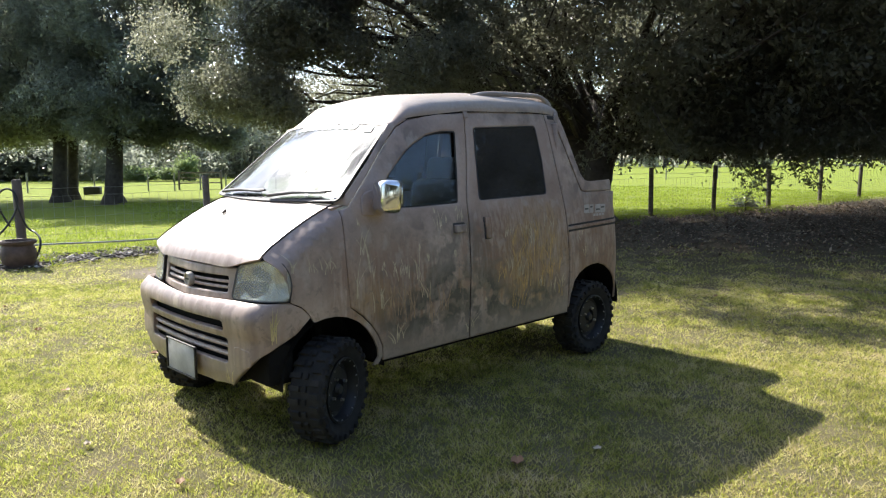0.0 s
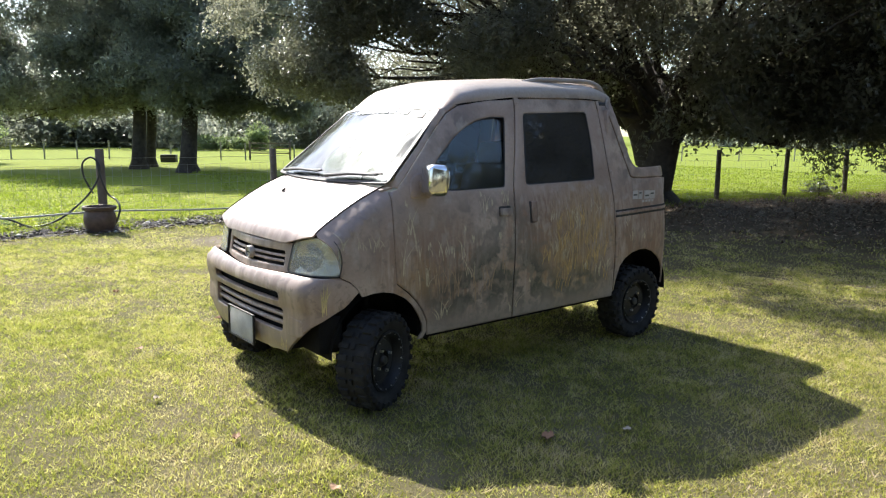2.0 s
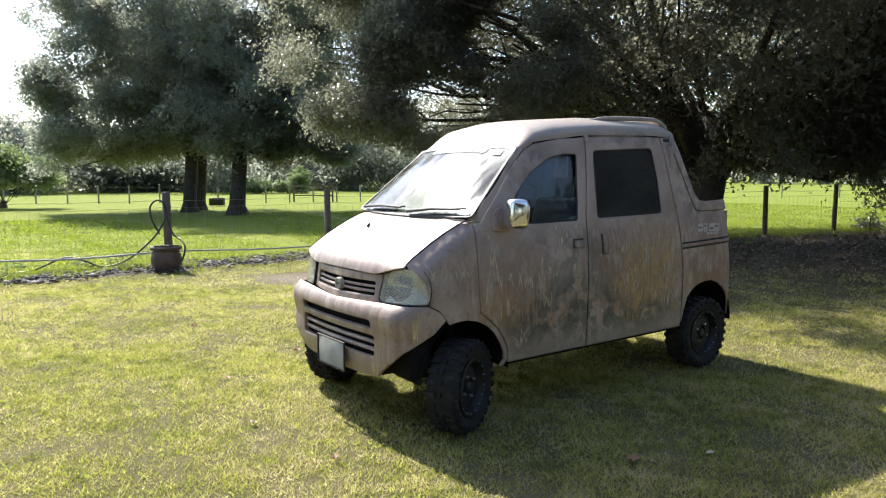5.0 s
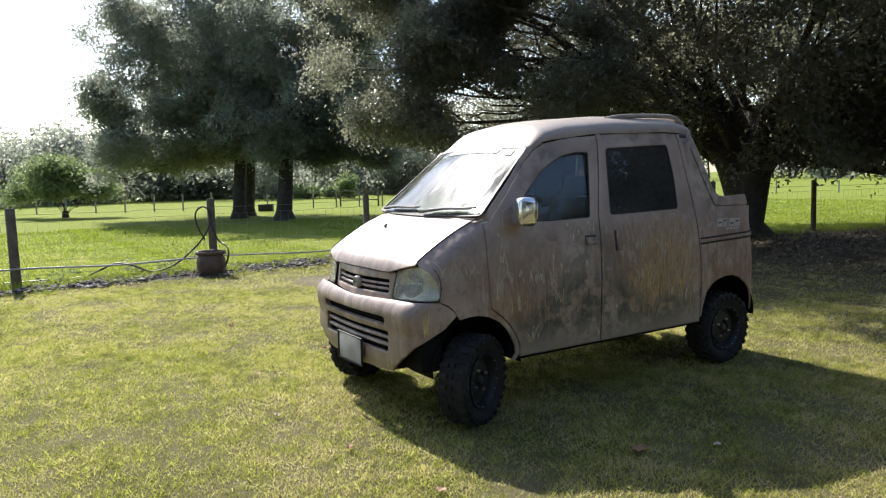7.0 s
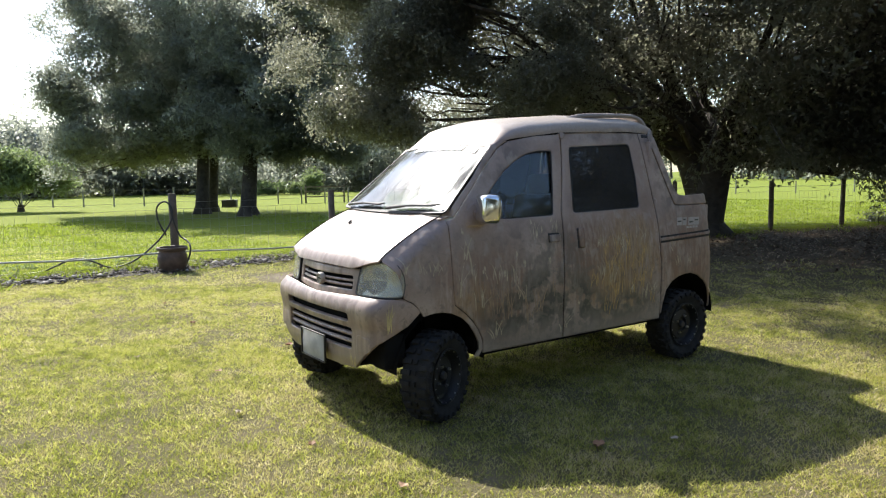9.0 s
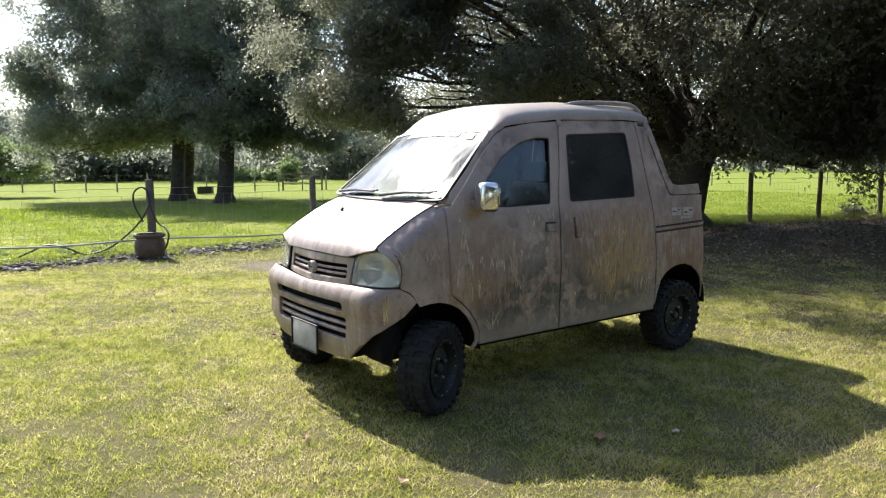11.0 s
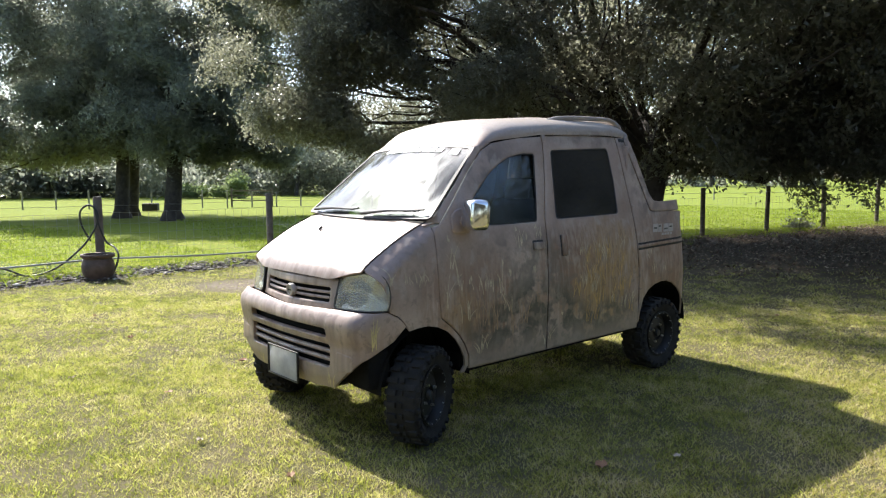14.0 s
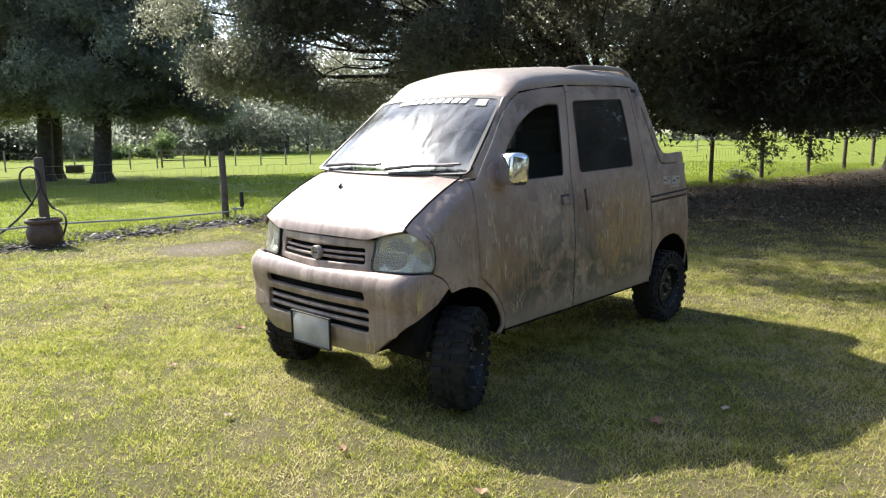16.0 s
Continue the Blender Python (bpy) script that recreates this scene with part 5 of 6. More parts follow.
# trees to the side that the windows mirror
make_tree("oak_tree", (17.0, 9.8), 0.40, 2.6, [
    (15.6, 8.6, 4.6, 1.8, 2.0, 2.6, 7), (16.8, 10.6, 5.5, 2.8, 2.8, 3.2, 7), (16.2, 8.4, 7.8, 1.9, 2.0, 2.2, 7), (18.5, 11.0, 8.5, 3.4, 3.4, 2.8, 7), (18.5, 8.0, 5.0, 2.4, 1.6, 2.6, 6), (15.8, 7.7, 4.6, 1.6, 1.2, 2.8, 6), (16.2, 7.8, 8.0, 1.6, 1.2, 1.6, 4), (16.6, 5.6, 4.8, 2.0, 1.6, 3.0, 8), (17.0, 3.2, 4.8, 2.2, 1.8, 3.0, 8), (17.0, 1.0, 4.4, 2.2, 1.8, 3.0, 8)],
    150000, 0.16, OAK, "broad oak on the open side of the lawn", 13, (0.2, 0), 3, 44, 0.4, 0.3, True)
# the three trunks across the fence
SHADE = [
    [(-13.4, 26.9, 3.3, 1.4, 1.3, 1.1, 3, -.1), (-11.2, 26.3, 2.9, 1.2, 1.2, .9, 2, -.1), (-9.4, 27.2, 3.3, 1.1, 1.3, 1.2, 2), (-8.4, 26.4, 2.6, .8, .8, .7, 1), (-11.6, 25.2, 4.3, 2.4, 2.6, 2.3, 7), (-9.8, 26.4, 5.2, 1.6, 2.2, 2.8, 5), (-11.4, 25.4, 7.6, 2.8, 3.0, 2.6, 7), (-9.8, 26.6, 8.4, 2.0, 2.6, 2.2, 5)],
    [(-16.0, 24.9, 4.8, 1.0, .9, .8, 2, -.3), (-16.9, 28.0, 3.2, 1.5, 1.3, 1.2, 3, -.1), (-14.9, 28.0, 3.4, 1.2, 1.2, .9, 2, -.1), (-18.4, 27.0, 2.5, 1.0, 1.1, .9, 2), (-20.0, 26.4, 2.9, 1.1, 1.1, 1.1, 2), (-20.9, 26.0, 2.0, .7, .8, .6, 1), (-16.4, 26.2, 4.2, 2.2, 2.4, 2.1, 6), (-18.9, 25.8, 3.6, 1.9, 1.9, 1.7, 5), (-20.2, 25.6, 5.2, 1.1, 1.2, 1.0, 2), (-17.6, 26.2, 6.6, 2.2, 2.6, 2.2, 6), (-19.0, 26.0, 8.2, 1.7, 1.8, 1.5, 4), (-15.6, 26.4, 9.0, 2.6, 2.8, 2.0, 7), (-14.3, 26.0, 7.0, 2.0, 2.4, 2.2, 5), (-14.2, 26.0, 4.6, 1.8, 2.2, 2.0, 5)],
    [(-15.6, 30.0, 5.6, 3.6, 2.8, 3.4, 6), (-13.0, 30.2, 7.6, 3.6, 2.8, 2.8, 6), (-18.0, 29.6, 7.6, 2.8, 2.6, 2.8, 5), (-10.8, 30.0, 5.6, 2.4, 2.4, 3.2, 6), (-18.6, 29.6, 4.8, 2.4, 2.4, 2.6, 5), (-8.6, 30.5, 6.8, 2.2, 2.2, 3.2, 6)]]
for k, (x, y, r) in enumerate(((-12.2, 25.7, 0.28), (-15.0, 27.2, 0.25), (-15.4, 28.9, 0.19))):
    make_tree("shade_tree", (x, y), r, 2.9, [b if len(b) > 7 else (*b, -.03) for b in SHADE[k]], 260000, 0.125, FAR,
              ("tall dark shade tree in the pasture", "slim shade tree in the pasture", "shade tree behind the others")[k], 21 + k, (0.2, 0), 3, 30, 0.22, 0.25, True, 1.3)
# small tree and bushes in the pasture
make_tree("small_tree", (-25.2, 29.0), 0.10, 0.35, [(-25.5, 28.8, 2.3, 1.3, 1.2, .55, 3), (-24.0, 29.2, 1.9, 1.1, 1.1, .5, 2), (-26.8, 29.0, 1.9, 1.1, 1.0, .5, 2), (-25.0, 28.4, 1.4, 1.2, 1.0, .45, 2), (-23.2, 29.0, 1.3, .8, .8, .4, 1), (-27.4, 28.8, 1.2, .8, .8, .4, 1)], 30000, 0.13, BUSH,
          "low pale green many-stemmed tree in the pasture", 31, (0, 0), 3, 30, 0.25, 0.2, True)
make_tree("bush", (-20.4, 55.5), 0.06, 0.4, [(-20.4, 55.5, 1.1, .9, .9, 1.0, 3), (-22.2, 56.0, .6, 1.2, .8, .6, 2), (-24.5, 56.0, .6, 1.4, .8, .5, 2)], 9000, 0.2, BUSH, "sunlit green bush by the far fence", 32, (0, 0), 2, 30, 0.18, 0.2, True)
make_tree("bush", (8.7, 20.9), 0.012, 0.06, [(8.7, 20.9, .15, .45, .3, .16, 3), (8.4, 20.8, .3, .2, .2, .14, 1)], 700, 0.09, OAK, "dark leafy bush at the fence foot", 33, (0, 0), 2, 30, 0.12, 0.2)


def woods(name, arc, count, size, mat, seed, label):
    """Far woods as one belt, closed down to the ground; arc holds (angle0, angle1, distance, height), angles from straight ahead."""
    rng = np.random.default_rng(seed)
    blobs, bm = [], bmesh.new()
    for a0, a1, d, h in arc:
        n = int((a1 - a0) * d / 260)
        for a in rng.uniform(a0, a1, n):
            dd, hh = d + rng.uniform(-6, 10), h * rng.uniform(.6, 1.2)
            x, y = dd * math.sin(radians(a)), dd * math.cos(radians(a))
            w = rng.uniform(2.6, 4.6)
            blobs += [(x, y, hh * .62, w, w, hh * .40, 3), (x + rng.normal(0, 2), y + 2, hh * .36, w, w, hh * .25, 2), (x + rng.normal(0, 3), y + 3, 1.6, w * 1.1, w, 1.9, 1.6)]
            add_tube(bm, [(x, y, -.2), (x + rng.normal(0, .4), y, hh * .6)], [.24, .12], 6)
    tr = part("trunk", bm, BARK, None)
    ob = leaf_cloud(name, blobs, count, size, mat, None, seed, 26, .8, .3, True)
    tr.parent = ob
    tr["kind"] = "stuff"
    return tagged(ob, label, "woods", kind="stuff")


woods("far_woods", [(-66, -26, 60, 5), (-66, -26, 72, 6.5), (-30, -6, 68, 9), (-30, -6, 80, 11)], 260000, .36, FAR, 41, "dark belt of far woods beyond the pasture")
woods("far_woods", [(-10, 62, 130, 14), (-10, 62, 150, 16), (62, 294, 60, 16), (84, 135, 40, 14.5)], 110000, .85, FAR, 42, "distant woods closing the open land")
make_tree("oak_tree", (12.0, -8.0), 0.40, 2.6, [
    (10.5, -7.0, 5.2, 3.4, 3.4, 2.8, 7), (13.5, -9.0, 6.0, 3.6, 3.6, 3.2, 7), (11.0, -10.5, 8.0, 3.6, 3.6, 3.0, 7), (8.5, -9.5, 5.0, 3.0, 3.0, 2.6, 6)],
    45000, 0.26, OAK, "shade oak behind the open lawn", 14, (0.2, 0), 3, 44, 0.4, 0.3, True)

for bx, by, seed in ((-4.5, -9.5, 15), (3.5, -10.5, 16), (-18.0, 1.0, 17)):
    make_tree("oak_tree", (bx, by), 0.40, 2.4, [
        (bx - 2, by + 1.5, 4.6, 3.0, 3.0, 2.8, 7), (bx + 2, by + 1.0, 5.0, 3.2, 3.2, 2.8, 7), (bx, by, 8.5, 4.0, 3.6, 3.0, 7), (bx + .5, by + 2.5, 6.0, 2.8, 2.6, 2.4, 6)],
        30000, 0.30, OAK, "broad oak behind the open lawn", seed, (0.2, 0), 3, 44, 0.4, 0.3, True)

# ---- fences ----
POST_XY = [(-12.6, 4.1), (-10.5, 6.2), (-8.47, 8.41), (-6.45, 10.60), (-4.44, 13.0), (-2.3, 14.3), (0.2, 15.6), (2.7, 17.0), (5.3, 18.7), (7.5, 20.2), (9.8, 21.9), (12.6, 24.3), (15.3, 26.7), (18.0, 29.2), (20.6, 31.8)]
fence = tagged(new("wire_fence"), "woven wire fence on weathered round wooden posts", "fence")
rngf = np.random.default_rng(5)
for k, (x, y) in enumerate(POST_XY):
    bm = bmesh.new()
    h, r = 1.26 + rngf.uniform(-.04, .05), .062 + rngf.uniform(-.006, .008)
    dx, dy = rngf.normal(0, .012, 2)
    add_tube(bm, [(x, y, -.2), (x, y, .3), (x + dx, y + dy, h - .02), (x + dx, y + dy, h)], [r * 1.05, r, r * .96, r * .8], 12)
    part("post", bm, WOOD, fence)
for (x0, y0), (x1, y1) in zip(POST_XY, POST_XY[1:]):
    bm = bmesh.new()
    n = 10
    for j, z in enumerate((.10, .19, .29, .40, .52, .66, .82, 1.0, 1.12)):
        pts = [(x0 + (x1 - x0) * k / n, y0 + (y1 - y0) * k / n - .06, z + .006 * math.sin(k * 1.9 + j) - .012 * math.sin(math.pi * k / n)) for k in range(n + 1)]
        add_tube(bm, pts, .0024 if j < 8 else .003, 3, False)
    m = int(math.hypot(x1 - x0, y1 - y0) / .16)
    for k in range(m + 1):
        s = (k + .3) / (m + 1)
        b = rngf.normal(0, .008, 3)
        add_tube(bm, [(x0 + (x1 - x0) * s + b[0], y0 + (y1 - y0) * s - .06, .08), (x0 + (x1 - x0) * s, y0 + (y1 - y0) * s - .06 + b[1], .55), (x0 + (x1 - x0) * s + b[2], y0 + (y1 - y0) * s - .06, 1.0)], .002, 3, False)
    part("wire_mesh", bm, WIRE, fence, "galvanised woven wire")

# ---- small things along the fence and on the lawn ----
rngd = np.random.default_rng(17)


def along(s, off=0.0):
    """A place along the left fence line, s in posts, moved off metres towards the lawn."""
    k = min(len(POST_XY) - 2, int(s))
    (x0, y0), (x1, y1) = POST_XY[k], POST_XY[k + 1]
    t = s - k
    d = math.hypot(x1 - x0, y1 - y0)
    return (x0 + (x1 - x0) * t + off * (y1 - y0) / d, y0 + (y1 - y0) * t - off * (x1 - x0) / d)


# planting bed of dark mulch and rubble under the fence
verts, faces = [], []
NS, NO = 120, 10
for i in range(NS + 1):
    s = 0.4 + 5.2 * i / NS
    for j in range(NO + 1):
        o = -.40 + (1.12 + .45 * noise.noise((i * .16, 3, 0)) + .15 * noise.noise((i * .7, 8, 0))) * j / NO
        x, y = along(s, o)
        z = .004 + .022 * math.sin(math.pi * j / NO) * (1 + 1.5 * noise.noise((x * 2.2, y * 2.2, 1)))
        verts.append((x, y, z if 0 < j < NO else -.02))
for i in range(NS):
    for j in range(NO):
        a = i * (NO + 1) + j
        faces.append((a, a + NO + 1, a + NO + 2, a + 1))
tagged(mesh_part("mulch_bed", verts, faces, CHIP), "strip of dark mulch under the fence", "mulch bed", kind="structure")


def stones(name, n, smin, smax, mat, label, seed):
    rng = np.random.default_rng(seed)
    V, F = [], []
    base = np.array([(1, 0, 0), (-1, 0, 0), (0, 1, 0), (0, -1, 0), (0, 0, 1), (0, 0, -1)], float)
    tri = np.array([(0, 2, 4), (2, 1, 4), (1, 3, 4), (3, 0, 4), (2, 0, 5), (1, 2, 5), (3, 1, 5), (0, 3, 5)])
    for k in range(n):
        s = rng.uniform(.5, 5.5)
        x, y = along(s, rng.normal(.20 + .2 * noise.noise((s * 3.1, 2, 0)), .31))
        if noise.noise((x * 1.7, y * 1.7, seed)) < -.4:
            continue
        r = (smin + (smax - smin) * rng.random() ** 2.2) * np.array([1, rng.uniform(.35, .9), rng.uniform(.15, .4)])
        a = rng.uniform(0, 6.28)
        p = base * r * rng.uniform(.7, 1.25, (6, 1)) + rng.normal(0, smin * .2, (6, 3))
        p = np.stack([p[:, 0] * math.cos(a) - p[:, 1] * math.sin(a), p[:, 0] * math.sin(a) + p[:, 1] * math.cos(a), p[:, 2]], 1)
        F.append(tri + 6 * len(V))
        V.append(p + (x, y, .025 + rng.uniform(0, .03)))
    return tagged(quick_mesh(name, np.concatenate(V), np.concatenate(F), mat), label, "stones", kind="stuff")


stones("rubble", 6500, .014, .075, STONE, "pale broken rubble on the mulch", 51)
stones("bark_chips", 1600, .02, .06, CHIP, "dark bark chips along the fence", 52)

# flower pot with the coiled hose on the post above it
pot = tagged(new("flower_pot"), "dark brown flower pot beside the fence post", "pot")
pot.location = (-6.22, 10.12, 0)
bm = bmesh.new()
add_lathe(bm, [(.001, .02), (.15, .02), (.165, .0), (.205, .06), (.228, .14), (.235, .21), (.224, .275), (.205, .315), (.203, .335), (.238, .352), (.245, .385), (.236, .40), (.205, .398), (.190, .32), (.17, .28), (.001, .27)], 36)
part("pot_body", bm, POT, pot)
bm = bmesh.new()
add_lathe(bm, [(.001, .30), (.12, .295), (.198, .285)], 24)
part("soil", bm, CHIP, pot, "dark soil in the pot")

hose = tagged(new("garden_hose"), "black garden hose draped over a fence post", "hose")
for pts in ([(-6.52, 10.46, .56), (-6.63, 10.42, .82), (-6.64, 10.42, 1.03), (-6.52, 10.44, 1.13), (-6.40, 10.44, 1.06), (-6.37, 10.44, .92), (-6.43, 10.40, .72), (-6.58, 10.27, .46), (-6.88, 10.06, .17), (-7.2, 9.9, .08), (-7.45, 9.78, .19), (-7.7, 9.66, .24), (-7.95, 9.52, .12), (-8.15, 9.40, .045), (-8.6, 9.0, .04), (-9.0, 8.6, .04)],
            [(-6.42, 10.44, 1.10), (-6.35, 10.42, .82), (-6.27, 10.46, .56), (-6.10, 10.40, .47), (-5.99, 10.30, .36), (-6.00, 10.24, .20), (-6.06, 10.20, .06)]):
    bm = bmesh.new()
    add_tube(bm, smooth_curve(pts, 7), .015, 9)
    part("hose_run", bm, HOSE, hose)

# water pipe along the foot of the fence, with a standpipe at its end
pipe = tagged(new("water_pipe"), "pale grey water pipe fixed along the fence", "pipe")
bm = bmesh.new()
add_tube(bm, smooth_curve([(*along(s, .10), z) for s, z in ((0, .34), (1, .33), (1.5, .28), (2, .31), (2.5, .25), (3, .27), (3.5, .20), (4.03, .17))], 6), .015, 10)
part("pipe_run", bm, PIPE, pipe)
x, y = along(4.06, .10)
bm = bmesh.new()
add_tube(bm, [(x, y, .0), (x, y, .26)], .016, 9)
add_tube(bm, [(x - .05, y, .22), (x + .12, y, .22)], .02, 9)
part("standpipe", bm, PIPE, pipe)
bm = bmesh.new()
add_lathe(bm, [(.001, .26), (.035, .26), (.038, .30), (.038, .50), (.03, .53), (.001, .535)], 16, Matrix.Translation((x + .13, y, 0)))
part("timer", bm, BLACK, pipe, "black plastic tap timer")
bm = bmesh.new()
add_tube(bm, [(x + .13, y, .20), (x + .13, y, .27)], .02, 9)
part("valve", bm, PLATE, pipe, "white plastic valve")

# weeds along the fence
for k in range(16):
    s, o = rngd.uniform(.6, 5.2), rngd.uniform(-.9, -.1)
    x, y = along(s, o)
    h = rngd.uniform(.12, .40)
    w = leaf_cloud("weed", [(0, 0, h * .6, h * .5, h * .5, h * .45, 1)], int(40 + 110 * h), .045 + .05 * h, BUSH, None, 300 + k, 6, .05, .2)
    w.location = (x, y, 0)
    tagged(w, "leafy green weed at the fence foot", "weed", "weeds along the fence", "stuff")

# taller pasture tufts beyond both fences
c = []
for k in range(170):
    s, o = rngd.uniform(.2, 13), -rngd.uniform(.05, 2.8) ** 1.2
    x, y = along(s, o)
    n = int(rngd.integers(12, 40))
    c.append(np.stack([rngd.normal(x, .07, n), rngd.normal(y, .07, n), np.zeros(n)], 1))
tagged(blades("pasture_tufts", np.concatenate(c), .11, .005, TUFT, np.random.default_rng(6), .35), "longer grass tufts along the fence", "grass", kind="stuff")

# leaf litter and thin tufts under the oak, up to the fence foot
rl = np.random.default_rng(63)
q = np.stack([rl.uniform(1.5, 18.0, 46000), rl.uniform(8.5, 26.0, 46000)], 1)
reach = np.hypot((q[:, 0] - 8.5) * .10, (q[:, 1] - 17.8) * .14)
q = q[(reach < rl.uniform(.55, 1.25, len(q))) & (q[:, 1] < .64 * q[:, 0] + 15.6)]
n = len(q)
ang, tilt, size = rl.uniform(0, 6.28, n), rl.normal(0, .35, (n, 2)), rl.uniform(.02, .045, n)
u_ = np.stack([np.cos(ang), np.sin(ang), tilt[:, 0]], 1) * size[:, None]
w_ = np.stack([-np.sin(ang), np.cos(ang), tilt[:, 1]], 1) * size[:, None] * .45
o_ = np.concatenate([q, np.full((n, 1), .022)], 1)
tagged(quick_mesh("leaf_litter", np.stack([o_ - u_, o_ - w_, o_ + u_, o_ + w_], 1).reshape(-1, 3), np.arange(n * 4).reshape(n, 4), LITTER), "brown fallen oak leaves under the tree", "leaf litter", kind="stuff")
c = []
for k in range(230):
    x, y = along(rngd.uniform(6.0, 13.0), abs(rngd.normal(0, .45)))
    n = int(rngd.integers(6, 26))
    c.append(np.stack([rngd.normal(x, .09, n), rngd.normal(y, .09, n), np.zeros(n)], 1))
tagged(blades("fence_foot_tufts", np.concatenate(c), .13, .006, TUFT, np.random.default_rng(64), .5), "dark uneven tufts along the fence foot", "grass", kind="stuff")

# strap-leaved tufts growing through the bed
c = []
for k in range(240):
    s_ = .5 + 4.9 * rngd.random() ** 1.5
    x, y = along(s_, rngd.normal(.12, .28))
    n = int(rngd.integers(6, 22) * (1.6 if s_ < 1.9 else 1))
    c.append(np.stack([rngd.normal(x, .05, n), rngd.normal(y, .05, n), np.zeros(n)], 1))
tagged(blades("bed_tufts", np.concatenate(c), .17, .009, TUFT, np.random.default_rng(9), .8), "strap-leaved grass tufts in the mulch", "grass", kind="stuff")

# pasture grass, longer than the lawn, thinning with distance
rp = np.random.default_rng(61)
q = np.stack([rp.uniform(.3, 13.4, 150000), .15 + 15 * rp.random(150000) ** 2.2], 1)
q = np.array([(*along(a, -b), 0.0, b) for a, b in q])
q = q[np.array([noise.noise((x * .9, y * .9, 2)) + .6 * noise.noise((x * 3.1, y * 3.1, 4)) for x, y in q[:, :2]]) > rp.uniform(-.7, .35, len(q))]
tagged(blades("pasture_grass", q[:, :3], .045 + .05 * rp.random(len(q)), .006 + .0010 * q[:, 3], TUFT, rp, .6), "uneven green pasture grass beyond the fence", "grass", kind="stuff")

# fallen leaves on the lawn
LEAF_AT = [(-3.65, 6.16), (-2.97, 5.66), (-2.28, 5.38), (.36, 3.36), (.79, 3.53), (-1.23, 3.14), (-2.5, 4.5), (2.1, 2.9), (-3.4, 4.8), (-1.9, 3.6), (2.7, 3.7), (1.5, 2.5), (-.6, 2.7), (3.2, 5.0), (3.6, 6.6), (2.9, 7.6), (-4.6, 7.2), (-2.2, 7.0)]


def fallen_leaf(x, y, size, turn, curl):
    verts, faces, n = [], [], 6
    for i in range(n + 1):
        s = i / n
        w = size * .36 * math.sin(math.pi * min(1, s * .9 + .06)) ** .7 * (1 + .25 * math.sin(s * 19))
        for j in (-1, -.5, 0, .5, 1):
            verts.append((size * (s - .5), w * j, .012 + curl * (abs(j) ** 2 * .5 + (s - .5) ** 2 * 1.4) * size + .004 * math.sin(9 * s + j)))
    for i in range(n):
        for j in range(4):
            a = i * 5 + j
            faces.append((a, a + 5, a + 6, a + 1))
    ob = mesh_part("fallen_leaf", verts, faces, DRYLEAF)
    ob.matrix_world = pose(x, y, .012, 0, 0, turn)
    return tagged(ob, "curled dry brown leaf lying on grass", "leaf", "fallen leaves")


for k, (x, y) in enumerate(LEAF_AT):
    fallen_leaf(x, y, (.085 if k in (0, 2, 3) else .055) * rngd.uniform(.8, 1.15), rngd.uniform(0, 360), rngd.uniform(.08, .32))

# drooping sprays of the oak over the fence
oak = bpy.data.objects["oak_tree"]
for k, (x, y, z0, dx, dz) in enumerate(((5.85, 15.3, 1.9, .75, -1.1), (6.95, 15.4, 1.9, .95, -1.0), (6.25, 15.5, 1.9, .65, -.9), (2.95, 14.2, 2.1, -.35, -.75), (9.4, 13.9, 2.0, .9, -.8), (4.1, 13.6, 2.0, .3, -.45), (7.9, 13.4, 2.0, .5, -.55))):
    rel = Vector((x - oak.location.x, y - oak.location.y, z0))
    bm = bmesh.new()
    main = smooth_curve([rel + Vector((-.5 * dx, .4, .5)), rel, rel + Vector((dx * .5, 0, dz * .45)), rel + Vector((dx, -.1, dz))], 6)
    add_tube(bm, main, [.014 * (1 - .8 * i / (len(main) - 1)) + .002 for i in range(len(main))], 6)
    spray = part("drooping_branch", bm, BARK, oak)
    V = []
    rr = np.random.default_rng(70 + k)
    for i in range(5, len(main)):
        p = np.array(main[i])
        for _ in range(int(20 if k < 3 else 5)):
            q = p + rr.normal(0, (.16, .16, .10), 3)
            a = rr.normal(size=3) + (0, 0, -.5)
            a /= np.linalg.norm(a)
            for _ in range(4):
                d = a + rr.normal(0, .55, 3)
                d /= np.linalg.norm(d)
                b = np.cross(d, rr.normal(size=3))
                b /= np.linalg.norm(b)
                s = rr.uniform(.07, .13)
                V.append([q, q + d * s * .45 + b * s * .125, q + d * s, q + d * s * .45 - b * s * .125])
    V = np.array(V)
    lf = quick_mesh("leaf_spray", V.reshape(-1, 3), np.arange(len(V) * 4).reshape(-1, 4), OAK)
    lf.parent = spray
    lf["kind"] = "stuff"

# brace of the fence corner: a stout post with a top rail
brace = tagged(new("fence_brace"), "stout dark wooden post with a top rail", "fence")
brace.location = (12.45, 18.95, 0)
bm = bmesh.new()
add_tube(bm, [(0, 0, -.2), (0, 0, .4), (.01, 0, 1.42), (.01, 0, 1.45)], [.12, .115, .11, .09], 12)
part("post", bm, WOOD, brace)
bm = bmesh.new()
add_tube(bm, [(.05, -.01, 1.33), (1.2, -.5, 1.35), (2.4, -1.0, 1.34)], .05, 10)
part("rail", bm, WOOD, brace)
bm = bmesh.new()
add_tube(bm, [(2.42, -1.01, -.2), (2.42, -1.01, 1.42)], [.11, .10], 12)
part("post", bm, WOOD, brace)

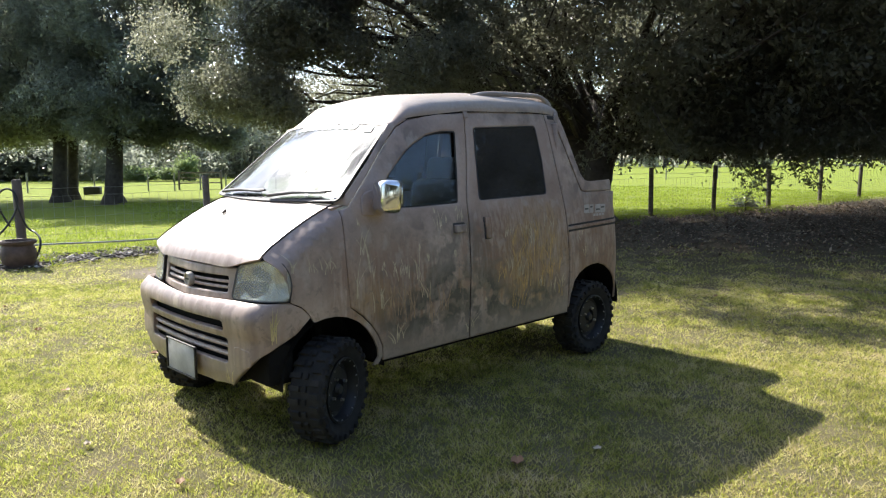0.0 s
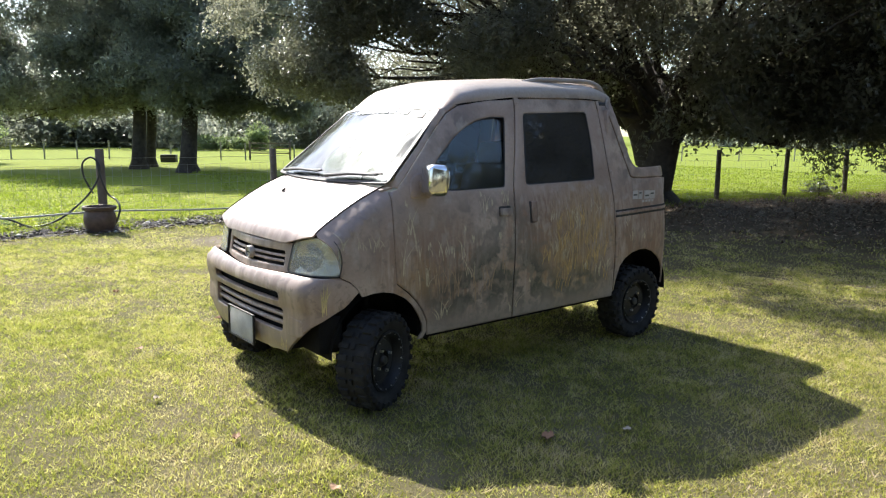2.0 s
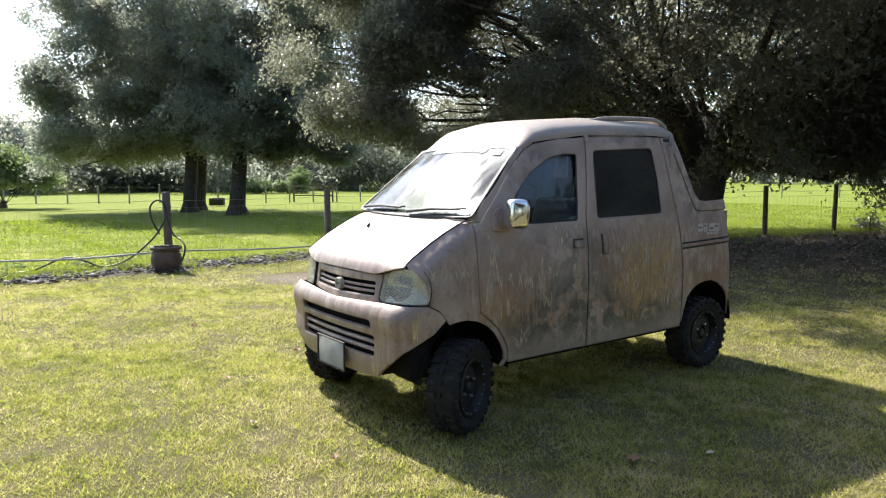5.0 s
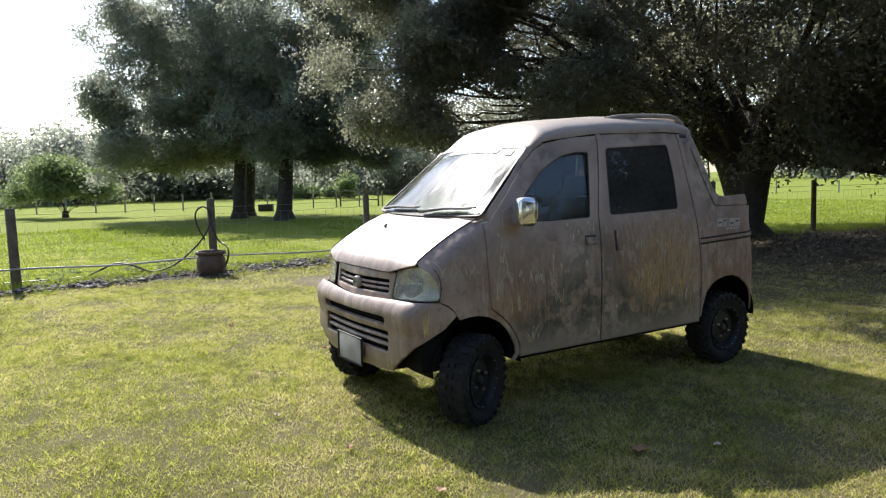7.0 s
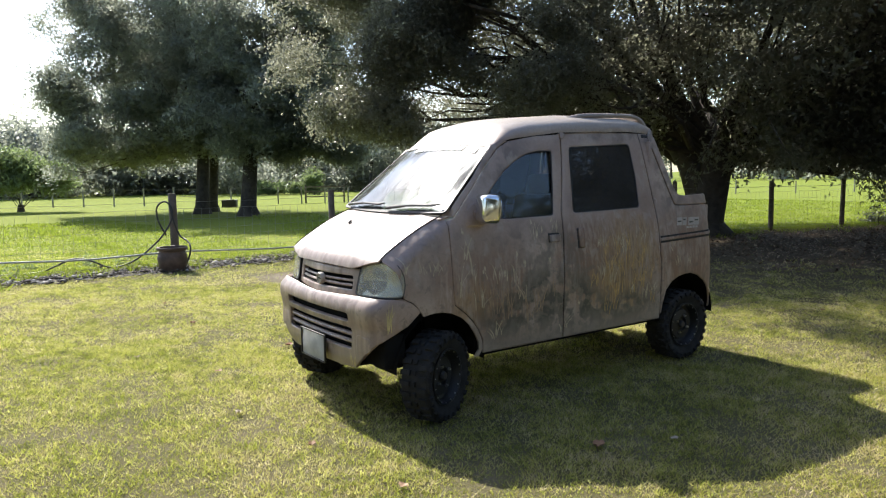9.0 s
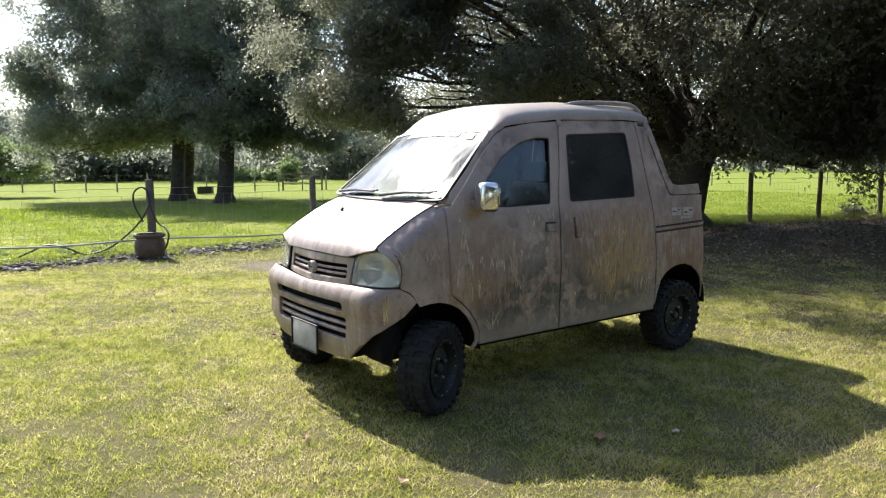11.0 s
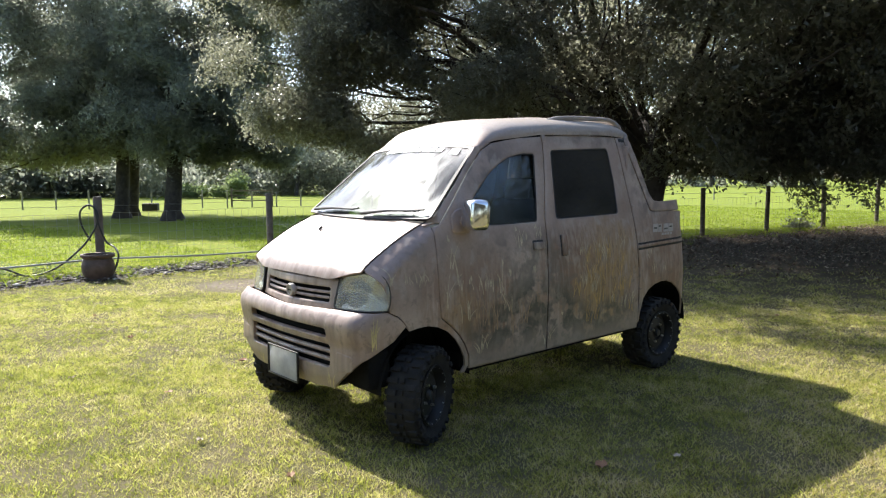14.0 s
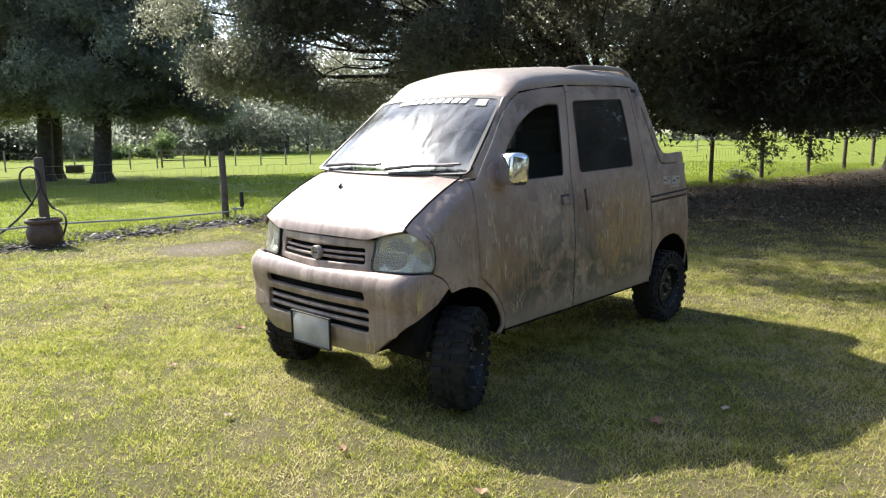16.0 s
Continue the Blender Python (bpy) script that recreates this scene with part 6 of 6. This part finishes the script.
# white car parked under the oak
car = tagged(new("parked_car"), "white hatchback parked in the shade under the oak", "car")
car.matrix_world = pose(13.55, 19.30, 0, 0, 0, -30)   # local x to the tail, origin under the front axle
CARPAINT = plain("white_car_paint", (0.62, 0.62, 0.60), 0.3, vary=0.06, scale=3, Coat_Weight=0.5)
OUT = smooth_curve([(-.72, .30), (-.80, .48), (-.79, .78), (-.70, .93), (-.40, .99), (.0, 1.03), (.22, 1.07)], 4) + smooth_curve([(.30, 1.10), (.62, 1.34), (.92, 1.56), (1.6, 1.64), (2.4, 1.62), (2.95, 1.52)], 4) + [(3.12, 1.10), (3.22, .95), (3.26, .60), (3.20, .34)]
ARCH = [[(cx + .36 * math.cos(a), .30 + .36 * math.sin(a)) for a in np.linspace(0, math.pi, 13)] for cx in (2.5, 0.0)]
LOOP = [(float(x), float(z)) for x, z in OUT] + [(2.9, .28)] + ARCH[0] + ARCH[1] + [(-.40, .28)]


def car_side(x, z):
    return (x, -(.80 - .20 * max(0, (z - .92) / .6) ** 1.2 - .10 * max(0, (-.35 - x) / .45) ** 2), z)


for f_, o_ in ((car_side, LOOP[::-1]), (mirrored(car_side), flip_u(LOOP[::-1]))):
    panel("body_side", o_, f_, CARPAINT, car, step=.12, thick=.03, roll=.006)
    g_ = [(.62, 1.08), (1.42, 1.10), (1.42, 1.53), (1.00, 1.50)], [(1.50, 1.10), (2.52, 1.13), (2.40, 1.52), (1.50, 1.53)]
    for w_ in g_:
        o2_ = rounded(w_, .03)
        panel("side_window", o2_ if f_ is car_side else flip_u(o2_), f_, TINT, car, step=.1, thick=.006, roll=0, lift=.006, label="dark side glass")
verts, faces = [], []
for x, z in OUT:
    y = -car_side(float(x), float(z))[1]
    verts += [(x, -y, z), (x, -y * .5, z + .015), (x, y * .5, z + .015), (x, y, z)]
for i in range(len(OUT) - 1):
    faces += [(4 * i + k, 4 * i + k + 1, 4 * i + 5 + k, 4 * i + 4 + k) for k in range(3)]
mesh_part("body_top", verts, faces, CARPAINT, car)
bm = bmesh.new()
add_box(bm, (0, 0, 0), (.78, 1.14, .012), .004, pose(.62, 0, 1.345, 0, -36.5, 0))
part("windscreen", bm, TINT, car, "dark windscreen glass")
bm = bmesh.new()
add_box(bm, (1.2, 0, .34), (3.6, 1.3, .18), .03)
part("chassis", bm, VOID, car)
for s_ in (-1, 1):
    bm = bmesh.new()
    add_box(bm, (.62, s_ * .86, 1.10), (.10, .16, .13), .03, None, 3)
    part("door_mirror", bm, BLACK, car, "black door mirror")
    bm = bmesh.new()
    add_box(bm, (-.66, s_ * .56, .68), (.16, .30, .15), .04, None, 3)
    part("headlamp", bm, LENS, car)
    for cx in (0.0, 2.5):
        bm = bmesh.new()
        add_lathe(bm, [(.19, -.08), (.26, -.095), (.295, -.085), (.305, -.06), (.305, .06), (.295, .085), (.26, .095), (.19, .08)], 32, pose(cx, s_ * .70, .305, 90))
        part("tyre", bm, RUBBER, car)
        bm = bmesh.new()
        add_lathe(bm, [(.195, .07), (.185, .05), (.12, .06), (.06, .075), (.001, .075)], 24, pose(cx, s_ * .70, .305, 90 if s_ < 0 else -90))
        part("rim", bm, SILVER, car, "silver wheel rim")

# far pasture fence, trough and boards
ff = tagged(new("far_fence"), "low far pasture fence of pale posts and rails", "fence")
FARP = [(-38 + 1.5 * k, 30.5 + .5 * k) for k in range(12)] + [(-20 + 1.3 * k, 37.0 + .28 * k) for k in range(18)] + [(3 + 4 * k, 46 + 1.2 * k) for k in range(6)]
for x, y in FARP:
    bm = bmesh.new()
    add_tube(bm, [(x, y, -.1), (x, y, .92 + rngd.uniform(-.16, .12))], .042, 8)
    part("post", bm, PALEWOOD, ff)
for z in (.45, .85):
    for (x0, y0), (x1, y1) in zip(FARP, FARP[1:]):
        bm = bmesh.new()
        add_tube(bm, [(x0, y0, z + .02), (x1, y1, z - .02)], .009, 4)
        part("rail", bm, PALEWOOD, ff)
gate = tagged(new("field_gate"), "weathered board gate in the far fence", "gate")
gate.matrix_world = pose(-13.6, 38.7, 0, 0, 0, 12)
for z in (.35, .62, .9):
    bm = bmesh.new()
    add_box(bm, (0, 0, z), (2.2, .03, .06), .005)
    part("rail", bm, WOOD, gate)
for x in (-1.1, 1.1):
    bm = bmesh.new()
    add_box(bm, (x, 0, .5), (.09, .09, 1.05), .008)
    part("gate_post", bm, WOOD, gate)
trough = tagged(new("water_trough"), "dark water trough under the shade trees", "trough")
trough.matrix_world = pose(-16.75, 33.2, 0, 0, 0, 15)
bm = bmesh.new()
for c_, s_ in (((0, 0, .06), (.7, .5, .10)), ((0, -.24, .19), (.7, .04, .36)), ((0, .24, .19), (.7, .04, .36)), ((-.33, 0, .19), (.04, .5, .36)), ((.33, 0, .19), (.04, .5, .36))):
    add_box(bm, c_, s_, .012)
part("tub", bm, BLACK, trough)
